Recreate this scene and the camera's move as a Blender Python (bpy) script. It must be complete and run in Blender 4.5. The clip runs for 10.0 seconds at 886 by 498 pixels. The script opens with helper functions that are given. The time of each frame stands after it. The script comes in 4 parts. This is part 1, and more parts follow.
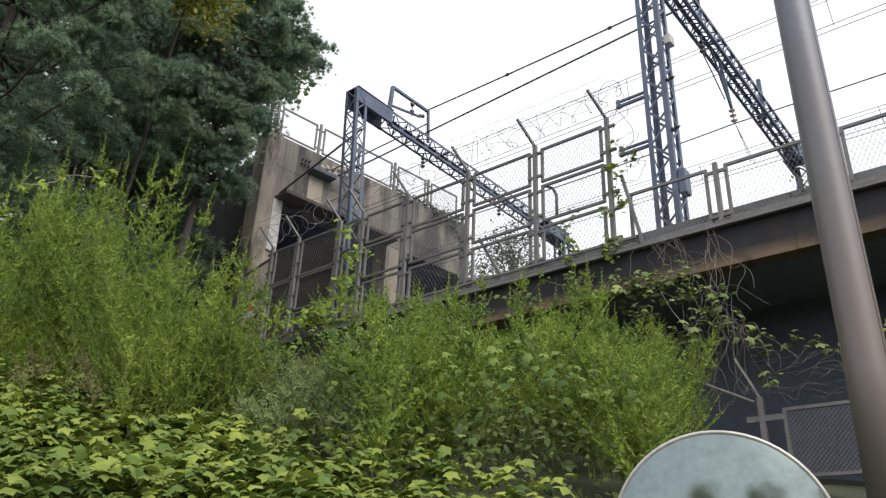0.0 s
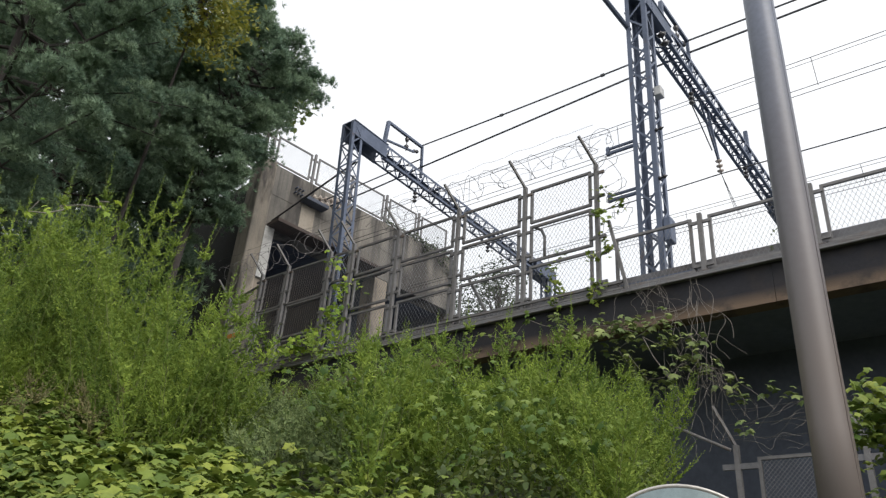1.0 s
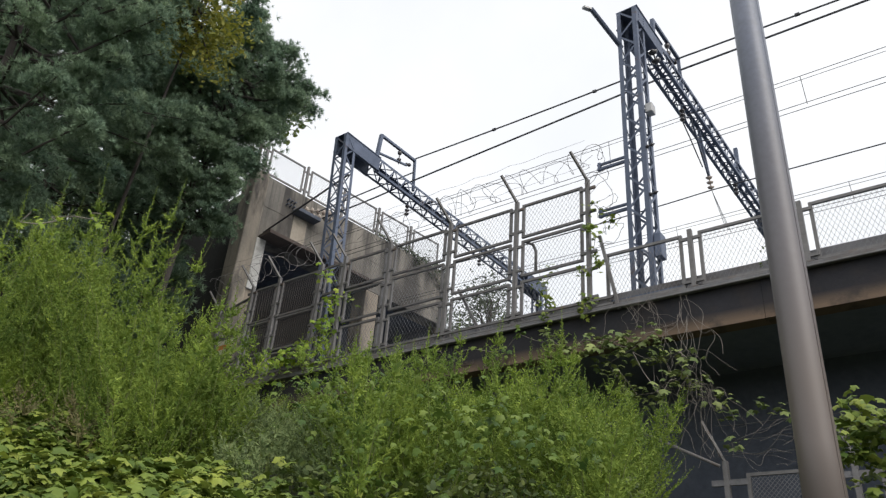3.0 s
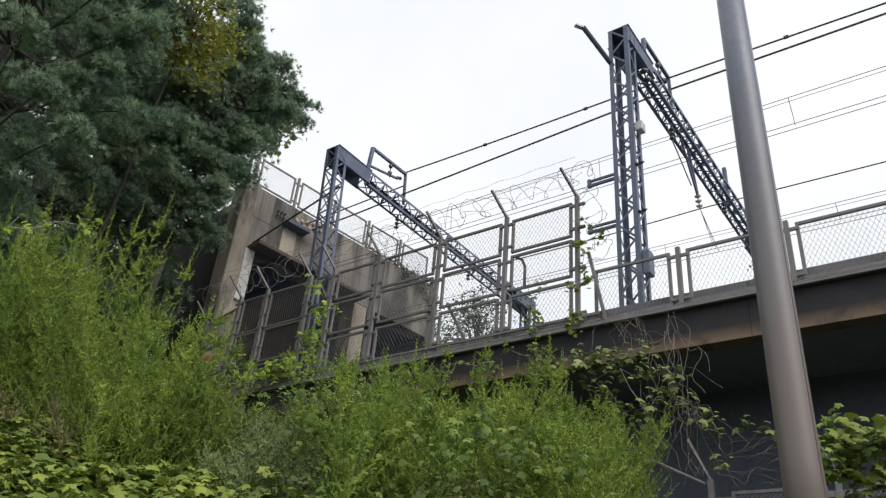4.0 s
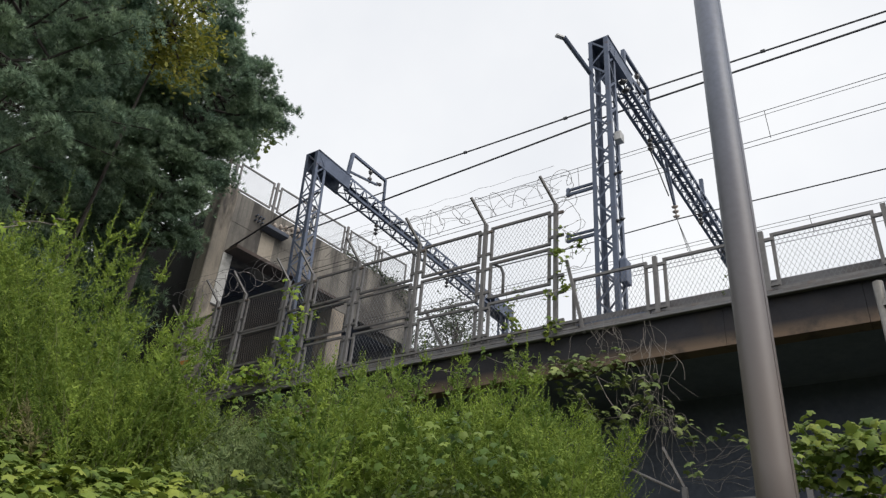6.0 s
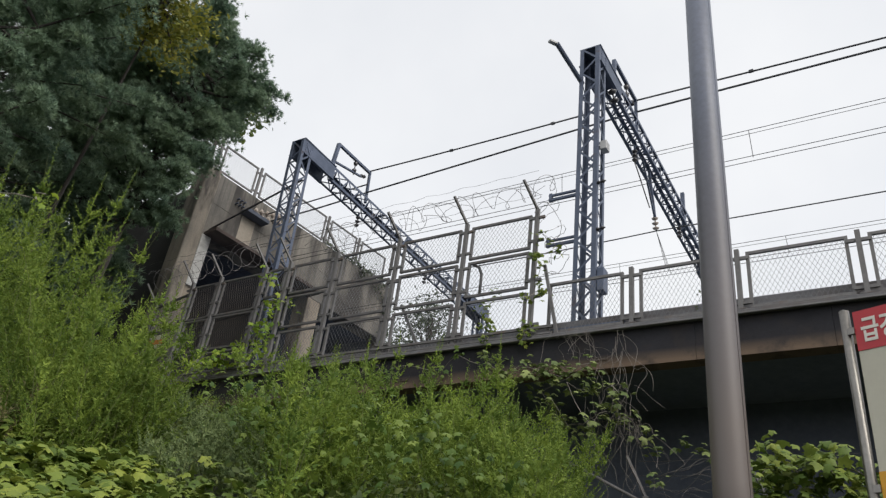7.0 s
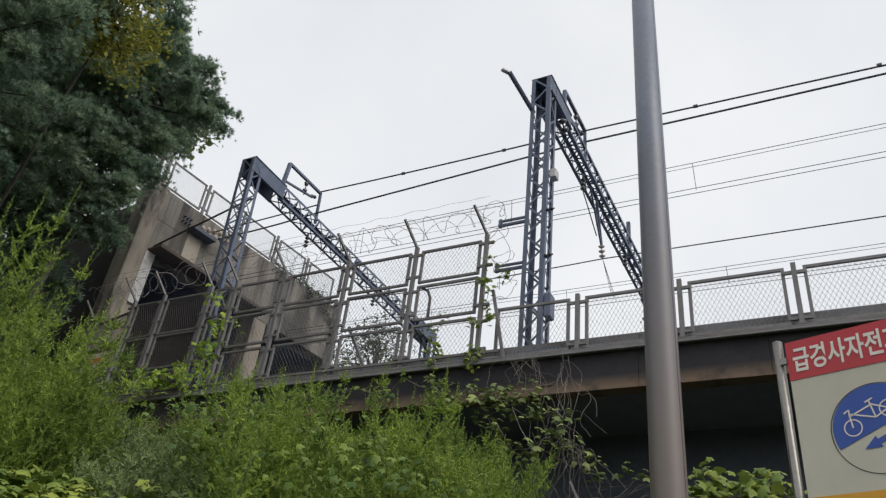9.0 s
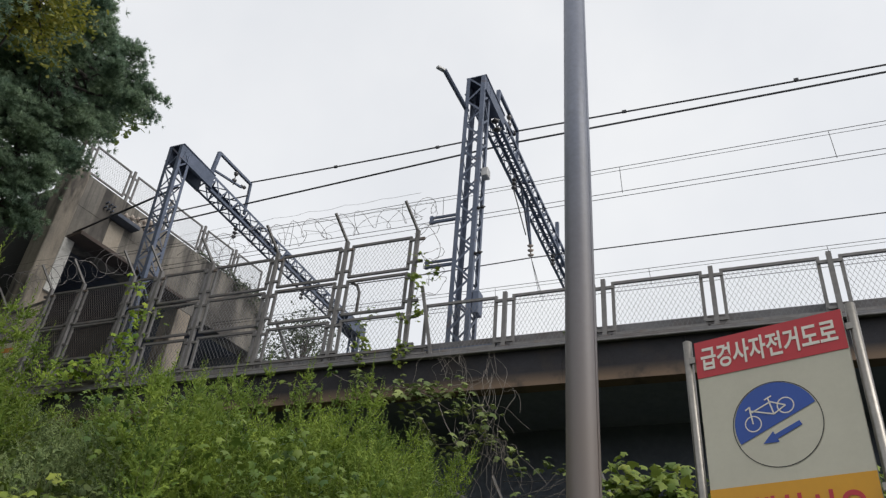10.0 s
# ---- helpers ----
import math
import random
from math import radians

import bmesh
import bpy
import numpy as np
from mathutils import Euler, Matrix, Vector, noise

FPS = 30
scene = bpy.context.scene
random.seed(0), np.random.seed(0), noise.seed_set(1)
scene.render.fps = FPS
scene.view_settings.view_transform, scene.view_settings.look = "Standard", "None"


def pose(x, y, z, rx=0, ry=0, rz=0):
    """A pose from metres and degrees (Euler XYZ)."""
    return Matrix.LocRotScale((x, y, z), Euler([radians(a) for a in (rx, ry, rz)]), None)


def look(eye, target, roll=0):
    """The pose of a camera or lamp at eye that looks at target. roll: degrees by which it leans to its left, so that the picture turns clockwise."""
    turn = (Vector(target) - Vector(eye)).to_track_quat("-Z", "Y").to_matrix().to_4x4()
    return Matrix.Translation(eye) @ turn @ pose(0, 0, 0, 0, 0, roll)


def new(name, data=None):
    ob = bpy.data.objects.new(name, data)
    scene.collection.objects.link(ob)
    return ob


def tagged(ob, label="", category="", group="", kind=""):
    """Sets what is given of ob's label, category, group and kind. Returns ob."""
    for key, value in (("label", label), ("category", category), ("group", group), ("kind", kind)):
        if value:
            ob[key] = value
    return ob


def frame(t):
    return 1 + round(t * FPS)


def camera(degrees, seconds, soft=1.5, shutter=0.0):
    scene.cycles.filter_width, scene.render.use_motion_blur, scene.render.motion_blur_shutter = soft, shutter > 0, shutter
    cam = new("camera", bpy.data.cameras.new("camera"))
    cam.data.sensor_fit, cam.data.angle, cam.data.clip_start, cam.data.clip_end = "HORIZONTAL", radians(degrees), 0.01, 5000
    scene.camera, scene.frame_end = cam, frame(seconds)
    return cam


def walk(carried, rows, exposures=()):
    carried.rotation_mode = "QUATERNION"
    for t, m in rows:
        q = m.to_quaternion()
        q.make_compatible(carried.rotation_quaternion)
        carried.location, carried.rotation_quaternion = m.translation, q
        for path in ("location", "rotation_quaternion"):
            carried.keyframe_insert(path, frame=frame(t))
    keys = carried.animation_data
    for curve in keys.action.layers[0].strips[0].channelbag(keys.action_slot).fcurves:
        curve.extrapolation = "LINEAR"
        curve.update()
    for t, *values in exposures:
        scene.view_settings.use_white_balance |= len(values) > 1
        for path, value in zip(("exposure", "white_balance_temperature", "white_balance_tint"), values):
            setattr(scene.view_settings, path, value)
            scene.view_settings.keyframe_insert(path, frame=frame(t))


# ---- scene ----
cam = camera(60.15, 10.0, soft=1.3)
# seconds, eye, yaw, pitch, roll
PATH = [
    (0, 0, 0, 1.563, 40.538, 25.525, 2.455),
    (0.5, 0.103, -0.146, 1.567, 41.898, 25.915, 4.767),
    (1, 0.164, -0.249, 1.541, 39.675, 27.918, 4.561),
    (1.5, 0.167, -0.216, 1.551, 39.675, 28.004, 4.851),
    (2, 0.164, -0.241, 1.537, 39.324, 27.97, 4.501),
    (2.5, 0.179, -0.281, 1.541, 39.173, 28.275, 4.383),
    (4, 0.19, -0.282, 1.515, 38.248, 30.077, 5.391),
    (4.5, 0.173, -0.312, 1.474, 37.565, 30.105, 4.746),
    (5, 0.173, -0.255, 1.521, 37.278, 30.475, 4.946),
    (5.5, 0.174, -0.258, 1.484, 36.897, 30.879, 4.456),
    (7, 0.214, -0.337, 1.497, 34.671, 30.65, 8.068),
    (7.5, 0.21, -0.381, 1.484, 34.446, 31.719, 8.767),
    (8, 0.23, -0.443, 1.452, 33.196, 32.431, 8.658),
    (8.5, 0.241, -0.474, 1.433, 31.261, 32.752, 8.088),
    (9, 0.237, -0.372, 1.486, 30.546, 32.845, 7.273),
    (9.5, 0.248, -0.319, 1.509, 30.849, 32.009, 6.195),
    (10, 0.29, -0.402, 1.464, 24.471, 33.087, 5.486),
]
walk(cam, [(t, pose(x, y, z, 90 + pitch, 0, yaw) @ pose(0, 0, 0, 0, 0, roll)) for t, x, y, z, yaw, pitch, roll in PATH],
     exposures=[(0.0, 0.50), (1.0, 0.36), (2.5, 0.28), (4.5, 0.22), (7.0, 0.06), (10.0, 0.0)])

# ---- light: a bright overcast sky ----
world = bpy.data.worlds.new("world")
scene.world = world
world.use_nodes = True
wn, wl = world.node_tree.nodes, world.node_tree.links
wn.clear()
sky = wn.new("ShaderNodeTexSky")
sky.sky_type, sky.sun_disc = "NISHITA", False
sky.sun_elevation, sky.sun_rotation = radians(43), radians(112)
sky.air_density, sky.dust_density = 1.0, 4.0
sky_bg = wn.new("ShaderNodeBackground")
sky_bg.inputs["Strength"].default_value = 0.03
wl.new(sky.outputs[0], sky_bg.inputs[0])
coord = wn.new("ShaderNodeTexCoord")
cloud = wn.new("ShaderNodeTexNoise")
cloud.inputs["Scale"].default_value, cloud.inputs["Detail"].default_value = 2.2, 5.0
wl.new(coord.outputs["Generated"], cloud.inputs["Vector"])
cloud_ramp = wn.new("ShaderNodeValToRGB")
cloud_ramp.color_ramp.elements[0].position, cloud_ramp.color_ramp.elements[0].color = 0.3, (0.79, 0.805, 0.83, 1)
cloud_ramp.color_ramp.elements[1].position, cloud_ramp.color_ramp.elements[1].color = 0.7, (0.97, 0.97, 0.965, 1)
wl.new(cloud.outputs["Fac"], cloud_ramp.inputs[0])
cloud_bg = wn.new("ShaderNodeBackground")
cloud_bg.inputs["Strength"].default_value = 0.88
wl.new(cloud_ramp.outputs[0], cloud_bg.inputs[0])
add = wn.new("ShaderNodeAddShader")
wl.new(sky_bg.outputs[0], add.inputs[0])
wl.new(cloud_bg.outputs[0], add.inputs[1])
wout = wn.new("ShaderNodeOutputWorld")
wl.new(add.outputs[0], wout.inputs[0])
sun = new("sun", bpy.data.lights.new("sun", "SUN"))
sun.data.energy, sun.data.angle, sun.data.color = 1.7, radians(40), (1.0, 0.97, 0.92)
sun.matrix_world = look((32, -13, 32), (0, 0, 0))


# ---- materials ----
def material(name, colour, second=None, scale=3.0, rough=0.7, metal=0.0, bump=0.0, bump_scale=40.0, streak=False, island=0.0,
             leaf=0.0, stain=None, stain_at=(0.5, 0.7), stain_scale=0.8, shine=0.5, lower=None, drip=None, grain=0.15):
    """Two colours mixed by coarse and fine noise in the object's own metres, with relief, stains and, for leaves, light shining through."""
    m = bpy.data.materials.new(name)
    m.use_nodes = True
    n, l = m.node_tree.nodes, m.node_tree.links
    b = n["Principled BSDF"]
    b.inputs["Roughness"].default_value, b.inputs["Metallic"].default_value = rough, metal
    b.inputs["Specular IOR Level"].default_value = shine
    tc = n.new("ShaderNodeTexCoord")
    mp = n.new("ShaderNodeMapping")
    mp.inputs["Scale"].default_value = (1, 1, 0.28) if streak else (1, 1, 1)
    l.new(tc.outputs["Object"], mp.inputs["Vector"])

    def noise_of(size, detail, vec):
        t = n.new("ShaderNodeTexNoise")
        t.inputs["Scale"].default_value, t.inputs["Detail"].default_value, t.inputs["Roughness"].default_value = size, detail, 0.62
        l.new(vec, t.inputs["Vector"])
        return t.outputs["Fac"]

    def ramp(fac, lo, hi):
        r = n.new("ShaderNodeMapRange")
        r.inputs["From Min"].default_value, r.inputs["From Max"].default_value = lo, hi
        l.new(fac, r.inputs["Value"])
        return r.outputs["Result"]

    def mix(fac, a, c, mode="MIX"):
        x = n.new("ShaderNodeMix")
        x.data_type, x.blend_type = "RGBA", mode
        for sock, val in ((x.inputs[0], fac), (x.inputs[6], a), (x.inputs[7], c)):
            if isinstance(val, tuple):
                sock.default_value = (*val, 1)
            elif isinstance(val, float):
                sock.default_value = val
            else:
                l.new(val, sock)
        return x.outputs[2]

    second = second or tuple(c * 0.7 for c in colour)
    coarse = ramp(noise_of(scale, 4, mp.outputs[0]), 0.3, 0.7)
    col = mix(coarse, colour, second)
    fine = ramp(noise_of(scale * 14, 3, tc.outputs["Object"]), 0.2, 0.8)
    speck = mix(fine, (1 - grain * 1.2,) * 3, (1 + grain * 0.8,) * 3)
    col = mix(1.0, col, speck, "MULTIPLY")
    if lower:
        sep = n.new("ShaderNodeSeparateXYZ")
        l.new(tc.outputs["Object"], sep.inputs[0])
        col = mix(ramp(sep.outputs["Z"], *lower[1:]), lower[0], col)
    if drip:
        dm = n.new("ShaderNodeMapping")
        dm.inputs["Scale"].default_value = (1, 1, 0.04)
        l.new(tc.outputs["Object"], dm.inputs["Vector"])
        sep2 = n.new("ShaderNodeSeparateXYZ")
        l.new(tc.outputs["Object"], sep2.inputs[0])
        both = n.new("ShaderNodeMath")
        both.operation = "MULTIPLY"
        l.new(ramp(noise_of(2.6, 5, dm.outputs[0]), 0.46, 0.6), both.inputs[0])
        l.new(ramp(sep2.outputs["Z"], *drip[1:]), both.inputs[1])
        col = mix(both.outputs[0], col, drip[0])
    if stain:
        col = mix(ramp(noise_of(stain_scale, 6, mp.outputs[0]), *stain_at), col, stain)
    if island:
        g = n.new("ShaderNodeNewGeometry")
        hsv = n.new("ShaderNodeHueSaturation")
        r = n.new("ShaderNodeMapRange")
        r.inputs["To Min"].default_value, r.inputs["To Max"].default_value = 1 - island, 1 + island
        l.new(g.outputs["Random Per Island"], r.inputs["Value"])
        l.new(r.outputs["Result"], hsv.inputs["Value"])
        h = n.new("ShaderNodeMapRange")
        h.inputs["To Min"].default_value, h.inputs["To Max"].default_value = 0.5 + island * 0.06, 0.5 - island * 0.06
        l.new(g.outputs["Random Per Island"], h.inputs["Value"])
        l.new(h.outputs["Result"], hsv.inputs["Hue"])
        l.new(col, hsv.inputs["Color"])
        col = hsv.outputs["Color"]
    l.new(col, b.inputs["Base Color"])
    if bump:
        bm_node = n.new("ShaderNodeBump")
        bm_node.inputs["Strength"].default_value, bm_node.inputs["Distance"].default_value = bump, 0.02
        l.new(noise_of(bump_scale, 5, tc.outputs["Object"]), bm_node.inputs["Height"])
        l.new(bm_node.outputs[0], b.inputs["Normal"])
    if leaf:
        tr = n.new("ShaderNodeBsdfTranslucent")
        l.new(col, tr.inputs["Color"])
        ms = n.new("ShaderNodeMixShader")
        ms.inputs[0].default_value = leaf
        l.new(b.outputs[0], ms.inputs[1])
        l.new(tr.outputs[0], ms.inputs[2])
        l.new(ms.outputs[0], n["Material Output"].inputs["Surface"])
    return m


M_STEEL = material("painted_steel", (0.115, 0.14, 0.205), (0.072, 0.092, 0.138), scale=2.5, rough=0.55, metal=0.2, bump=0.1, stain=(0.10, 0.06, 0.04), stain_at=(0.6, 0.78), stain_scale=3)
M_FENCE = material("fence_paint", (0.20, 0.195, 0.195), (0.135, 0.13, 0.13), scale=4, rough=0.6, metal=0.2, bump=0.1, stain=(0.14, 0.09, 0.06), stain_at=(0.58, 0.75), stain_scale=3)
M_MESH = material("mesh_wire", (0.24, 0.245, 0.26), (0.16, 0.16, 0.17), scale=5, rough=0.5, metal=0.4)
M_OLDMESH = material("weathered_mesh", (0.15, 0.137, 0.13), (0.10, 0.085, 0.075), scale=3, rough=0.7, metal=0.2)
M_WIRE = material("barbed_wire", (0.22, 0.21, 0.21), (0.13, 0.12, 0.12), scale=6, rough=0.5, metal=0.6)
M_CABLE = material("cable", (0.05, 0.05, 0.055), (0.03, 0.03, 0.035), rough=0.5)
M_CONCRETE = material("old_concrete", (0.37, 0.315, 0.25), (0.13, 0.117, 0.103), scale=0.9, rough=0.9, bump=0.35, streak=True,
                      stain=(0.06, 0.052, 0.047), stain_at=(0.45, 0.6), stain_scale=0.9, drip=((0.045, 0.04, 0.037), 14.2, 16.4))
M_LINTEL = material("grey_weathered_concrete", (0.27, 0.245, 0.21), (0.125, 0.12, 0.112), scale=0.8, rough=0.9, bump=0.35, streak=True,
                    stain=(0.065, 0.06, 0.056), stain_at=(0.46, 0.6), stain_scale=0.7, drip=((0.045, 0.042, 0.04), 14.0, 16.4))
M_PILASTER = material("pale_streaked_concrete", (0.42, 0.365, 0.29), (0.17, 0.155, 0.138), scale=1.7, rough=0.9, bump=0.35, streak=True,
                      stain=(0.08, 0.072, 0.065), stain_at=(0.5, 0.64), stain_scale=1.2)
M_PATCH = material("render_patch", (0.40, 0.36, 0.30), (0.30, 0.26, 0.215), scale=2, rough=0.9, bump=0.2, stain=(0.16, 0.14, 0.12), stain_at=(0.55, 0.75))
# Near-black: the pines' shade on the wing wall is put into this colour.
M_DARKWALL = material("tree_shaded_concrete", (0.036, 0.037, 0.036), (0.018, 0.019, 0.019), scale=0.8, rough=0.95, bump=0.4, streak=True, stain=(0.03, 0.03, 0.026))
M_WHITE = material("whitewashed_concrete", (0.62, 0.62, 0.60), (0.45, 0.44, 0.42), scale=2, rough=0.85, bump=0.2, stain=(0.2, 0.18, 0.15), stain_at=(0.6, 0.75))
# Near-black face that blends to rust brown towards its lower edge.
M_FASCIA = material("dark_rust_edged_fascia", (0.027, 0.027, 0.034), (0.017, 0.017, 0.021), scale=1.2, rough=0.9, bump=0.25, stain=(0.035, 0.03, 0.03), stain_at=(0.5, 0.64), stain_scale=1.1, lower=((0.16, 0.112, 0.078), 7.34, 7.58))
# Dark blue-grey for the walls below the deck and inside the tunnel.
M_UNDER = material("dark_blue_grey_concrete", (0.105, 0.12, 0.152), (0.07, 0.08, 0.107), scale=0.6, rough=0.95, bump=0.2)
M_CANOPY = material("rusty_lip", (0.10, 0.075, 0.065), (0.055, 0.045, 0.042), scale=1.5, rough=0.9, bump=0.2)
M_SOFFIT = material("grey_soffit", (0.20, 0.225, 0.28), (0.14, 0.16, 0.20), scale=0.5, rough=0.95, bump=0.2)
M_LEDGE = material("grey_ledge", (0.195, 0.195, 0.205), (0.13, 0.13, 0.138), scale=2, rough=0.8, bump=0.2, stain=(0.12, 0.10, 0.09))
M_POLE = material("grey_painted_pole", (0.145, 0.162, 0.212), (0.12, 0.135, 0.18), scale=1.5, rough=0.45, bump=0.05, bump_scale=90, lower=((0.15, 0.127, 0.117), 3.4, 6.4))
M_GALV = material("stainless_tube", (0.29, 0.275, 0.25), (0.20, 0.19, 0.175), scale=3, rough=0.36, metal=0.9)
M_PORCELAIN = material("brown_porcelain", (0.05, 0.045, 0.05), (0.03, 0.03, 0.035), rough=0.25)
M_PALEINS = material("pale_porcelain", (0.42, 0.36, 0.31), (0.3, 0.25, 0.22), rough=0.4)
M_SOIL = material("bank_soil", (0.035, 0.045, 0.018), (0.025, 0.026, 0.014), scale=1.2, rough=1.0, bump=0.6, bump_scale=12)
M_VINE = material("hop_leaf", (0.215, 0.28, 0.05), (0.105, 0.158, 0.034), scale=1.8, rough=0.5, island=0.4, leaf=0.22, shine=0.22)
# Darker copy of the hop leaf, with the shade low among weeds coloured in.
M_HOPSHADE = material("hop_leaf_shaded", (0.13, 0.20, 0.035), (0.07, 0.125, 0.028), scale=1.8, rough=0.5, island=0.4, leaf=0.22, shine=0.25)
M_HOPGREY = material("hop_leaf_dusty", (0.25, 0.31, 0.11), (0.14, 0.19, 0.075), scale=1.8, rough=0.6, island=0.35, leaf=0.25, shine=0.2)
M_VINE_Y = material("yellow_hop_leaf", (0.30, 0.40, 0.05), (0.18, 0.30, 0.04), scale=2, rough=0.55, island=0.3, leaf=0.35, shine=0.35)
M_FEATHER = material("feathery_leaf", (0.31, 0.41, 0.075), (0.088, 0.152, 0.036), scale=2.3, rough=0.7, island=0.22, leaf=0.35, shine=0.2)
M_FEATHER_GREY = material("silvery_leaf", (0.28, 0.35, 0.15), (0.11, 0.16, 0.065), scale=2.3, rough=0.7, island=0.22, leaf=0.3, shine=0.2)
M_STEM = material("green_stem", (0.16, 0.19, 0.05), (0.11, 0.13, 0.045), rough=0.8)
M_DEADVINE = material("dry_vine_stem", (0.30, 0.27, 0.245), (0.19, 0.17, 0.155), scale=4, rough=0.9)
M_NEEDLE = material("pine_needle", (0.27, 0.36, 0.225), (0.125, 0.205, 0.15), scale=0.9, rough=0.6, island=0.28, leaf=0.32, shine=0.25)
M_BARK = material("pine_bark", (0.075, 0.065, 0.06), (0.045, 0.04, 0.036), scale=3, rough=1.0, bump=0.8, bump_scale=18)
M_BROAD = material("broad_leaf", (0.31, 0.31, 0.05), (0.18, 0.20, 0.035), scale=0.8, rough=0.6, island=0.4, leaf=0.35)
M_GREENLEAF = material("green_leaf", (0.12, 0.165, 0.04), (0.08, 0.12, 0.03), scale=0.8, rough=0.6, island=0.4, leaf=0.35)
M_GREYLEAF = material("grey_green_leaf", (0.10, 0.125, 0.075), (0.07, 0.09, 0.06), scale=0.8, rough=0.7, island=0.3, leaf=0.3)
M_RED = material("red_film", (0.50, 0.025, 0.035), (0.42, 0.02, 0.03), scale=2, rough=0.4, grain=0.03)
M_CREAM = material("cream_board", (0.53, 0.51, 0.42), (0.47, 0.45, 0.37), scale=2.5, rough=0.45, stain=(0.38, 0.35, 0.29), stain_at=(0.62, 0.85), grain=0.03)
M_YELLOW = material("yellow_film", (0.64, 0.31, 0.008), (0.58, 0.28, 0.007), scale=2, rough=0.4, grain=0.03)
M_BLUE = material("blue_film", (0.015, 0.07, 0.36), (0.012, 0.06, 0.31), scale=2, rough=0.4, grain=0.03)
M_TEXT = material("white_film", (0.72, 0.70, 0.64), (0.66, 0.63, 0.57), scale=5, rough=0.45, grain=0.03)
M_BLACK = material("black_rubber", (0.02, 0.02, 0.02), (0.03, 0.03, 0.03), rough=0.6)
M_MIRROR = material("mirror_face", (0.25, 0.30, 0.295), (0.20, 0.245, 0.24), scale=2, rough=0.1, metal=1.0)
M_RIM = material("mirror_rim", (0.55, 0.53, 0.50), (0.4, 0.38, 0.36), scale=4, rough=0.4, metal=0.5)
M_LAMP = material("lamp_grey", (0.45, 0.45, 0.45), (0.35, 0.35, 0.35), rough=0.5, metal=0.3)
M_DRY = material("dry_weed", (0.22, 0.20, 0.09), (0.13, 0.125, 0.055), scale=1.2, rough=0.9, island=0.3, leaf=0.2)
M_ORANGE = material("orange_label", (0.6, 0.22, 0.04), (0.5, 0.2, 0.05), rough=0.6)


# ---- mesh helpers ----
class Geo:
    """Vertices and faces of one mesh."""

    def __init__(self):
        self.v, self.f = [], []

    def add(self, verts, faces):
        k = len(self.v)
        self.v += [tuple(p) for p in verts]
        self.f += [tuple(i + k for i in q) for q in faces]
        return self

    def box(self, lo, hi):
        (a, b, c), (d, e, g) = lo, hi
        return self.add([(a, b, c), (d, b, c), (d, e, c), (a, e, c), (a, b, g), (d, b, g), (d, e, g), (a, e, g)],
                        [(3, 2, 1, 0), (4, 5, 6, 7), (0, 1, 5, 4), (1, 2, 6, 5), (2, 3, 7, 6), (3, 0, 4, 7)])

    def bar(self, p, q, w, h=None, up=(0, 0, 1)):
        """A square-edged bar from p to q, w across and h along up."""
        h = w if h is None else h
        p, q = Vector(p), Vector(q)
        ax = (q - p).normalized()
        side = ax.cross(Vector(up))
        if side.length < 1e-3:
            side = ax.cross(Vector((1, 0, 0)))
        side.normalize()
        top = side.cross(ax)
        vs = [e + side * (sx * w / 2) + top * (sz * h / 2) for e in (p, q) for sx, sz in ((-1, -1), (1, -1), (1, 1), (-1, 1))]
        return self.add(vs, [(3, 2, 1, 0), (4, 5, 6, 7), (0, 1, 5, 4), (1, 2, 6, 5), (2, 3, 7, 6), (3, 0, 4, 7)])

    def angle(self, p, q, a, b, w=0.09, t=0.012):
        """An L-shaped rolled section from p to q, its legs along a and b."""
        a, b = Vector(a), Vector(b)
        return self.bar(Vector(p) + a * w / 2, Vector(q) + a * w / 2, w, t, b).bar(Vector(p) + b * w / 2, Vector(q) + b * w / 2, w, t, a)

    def tube(self, pts, radii, n=8, cap=True):
        """A round tube through points."""
        pts = [Vector(p) for p in pts]
        radii = radii if isinstance(radii, (list, tuple)) else [radii] * len(pts)
        k, prev = len(self.v), Vector((0.3, 0.2, 1))
        for i, p in enumerate(pts):
            ax = (pts[min(i + 1, len(pts) - 1)] - pts[max(i - 1, 0)]).normalized()
            side = ax.cross(prev)
            if side.length < 1e-4:
                side = ax.cross(Vector((1, 0, 0.1)))
            side.normalize()
            top = side.cross(ax)
            prev = top
            for j in range(n):
                w = 2 * math.pi * j / n
                self.v.append(tuple(p + (side * math.cos(w) + top * math.sin(w)) * radii[i]))
        for i in range(len(pts) - 1):
            for j in range(n):
                a, b = k + i * n + j, k + i * n + (j + 1) % n
                self.f.append((a, b, b + n, a + n))
        if cap:
            self.f.append(tuple(k + j for j in reversed(range(n))))
            self.f.append(tuple(k + (len(pts) - 1) * n + j for j in range(n)))
        return self

    def lathe(self, profile, n=24, centre=(0, 0, 0)):
        """Rings of (radius, height) about z."""
        k = len(self.v)
        for r, z in profile:
            self.v += [(centre[0] + r * math.cos(2 * math.pi * j / n), centre[1] + r * math.sin(2 * math.pi * j / n), centre[2] + z) for j in range(n)]
        for i in range(len(profile) - 1):
            for j in range(n):
                a, b = k + i * n + j, k + i * n + (j + 1) % n
                self.f.append((a, b, b + n, a + n))
        return self

    def mesh(self, name):
        me = bpy.data.meshes.new(name)
        me.from_pydata(self.v, [], self.f)
        return me


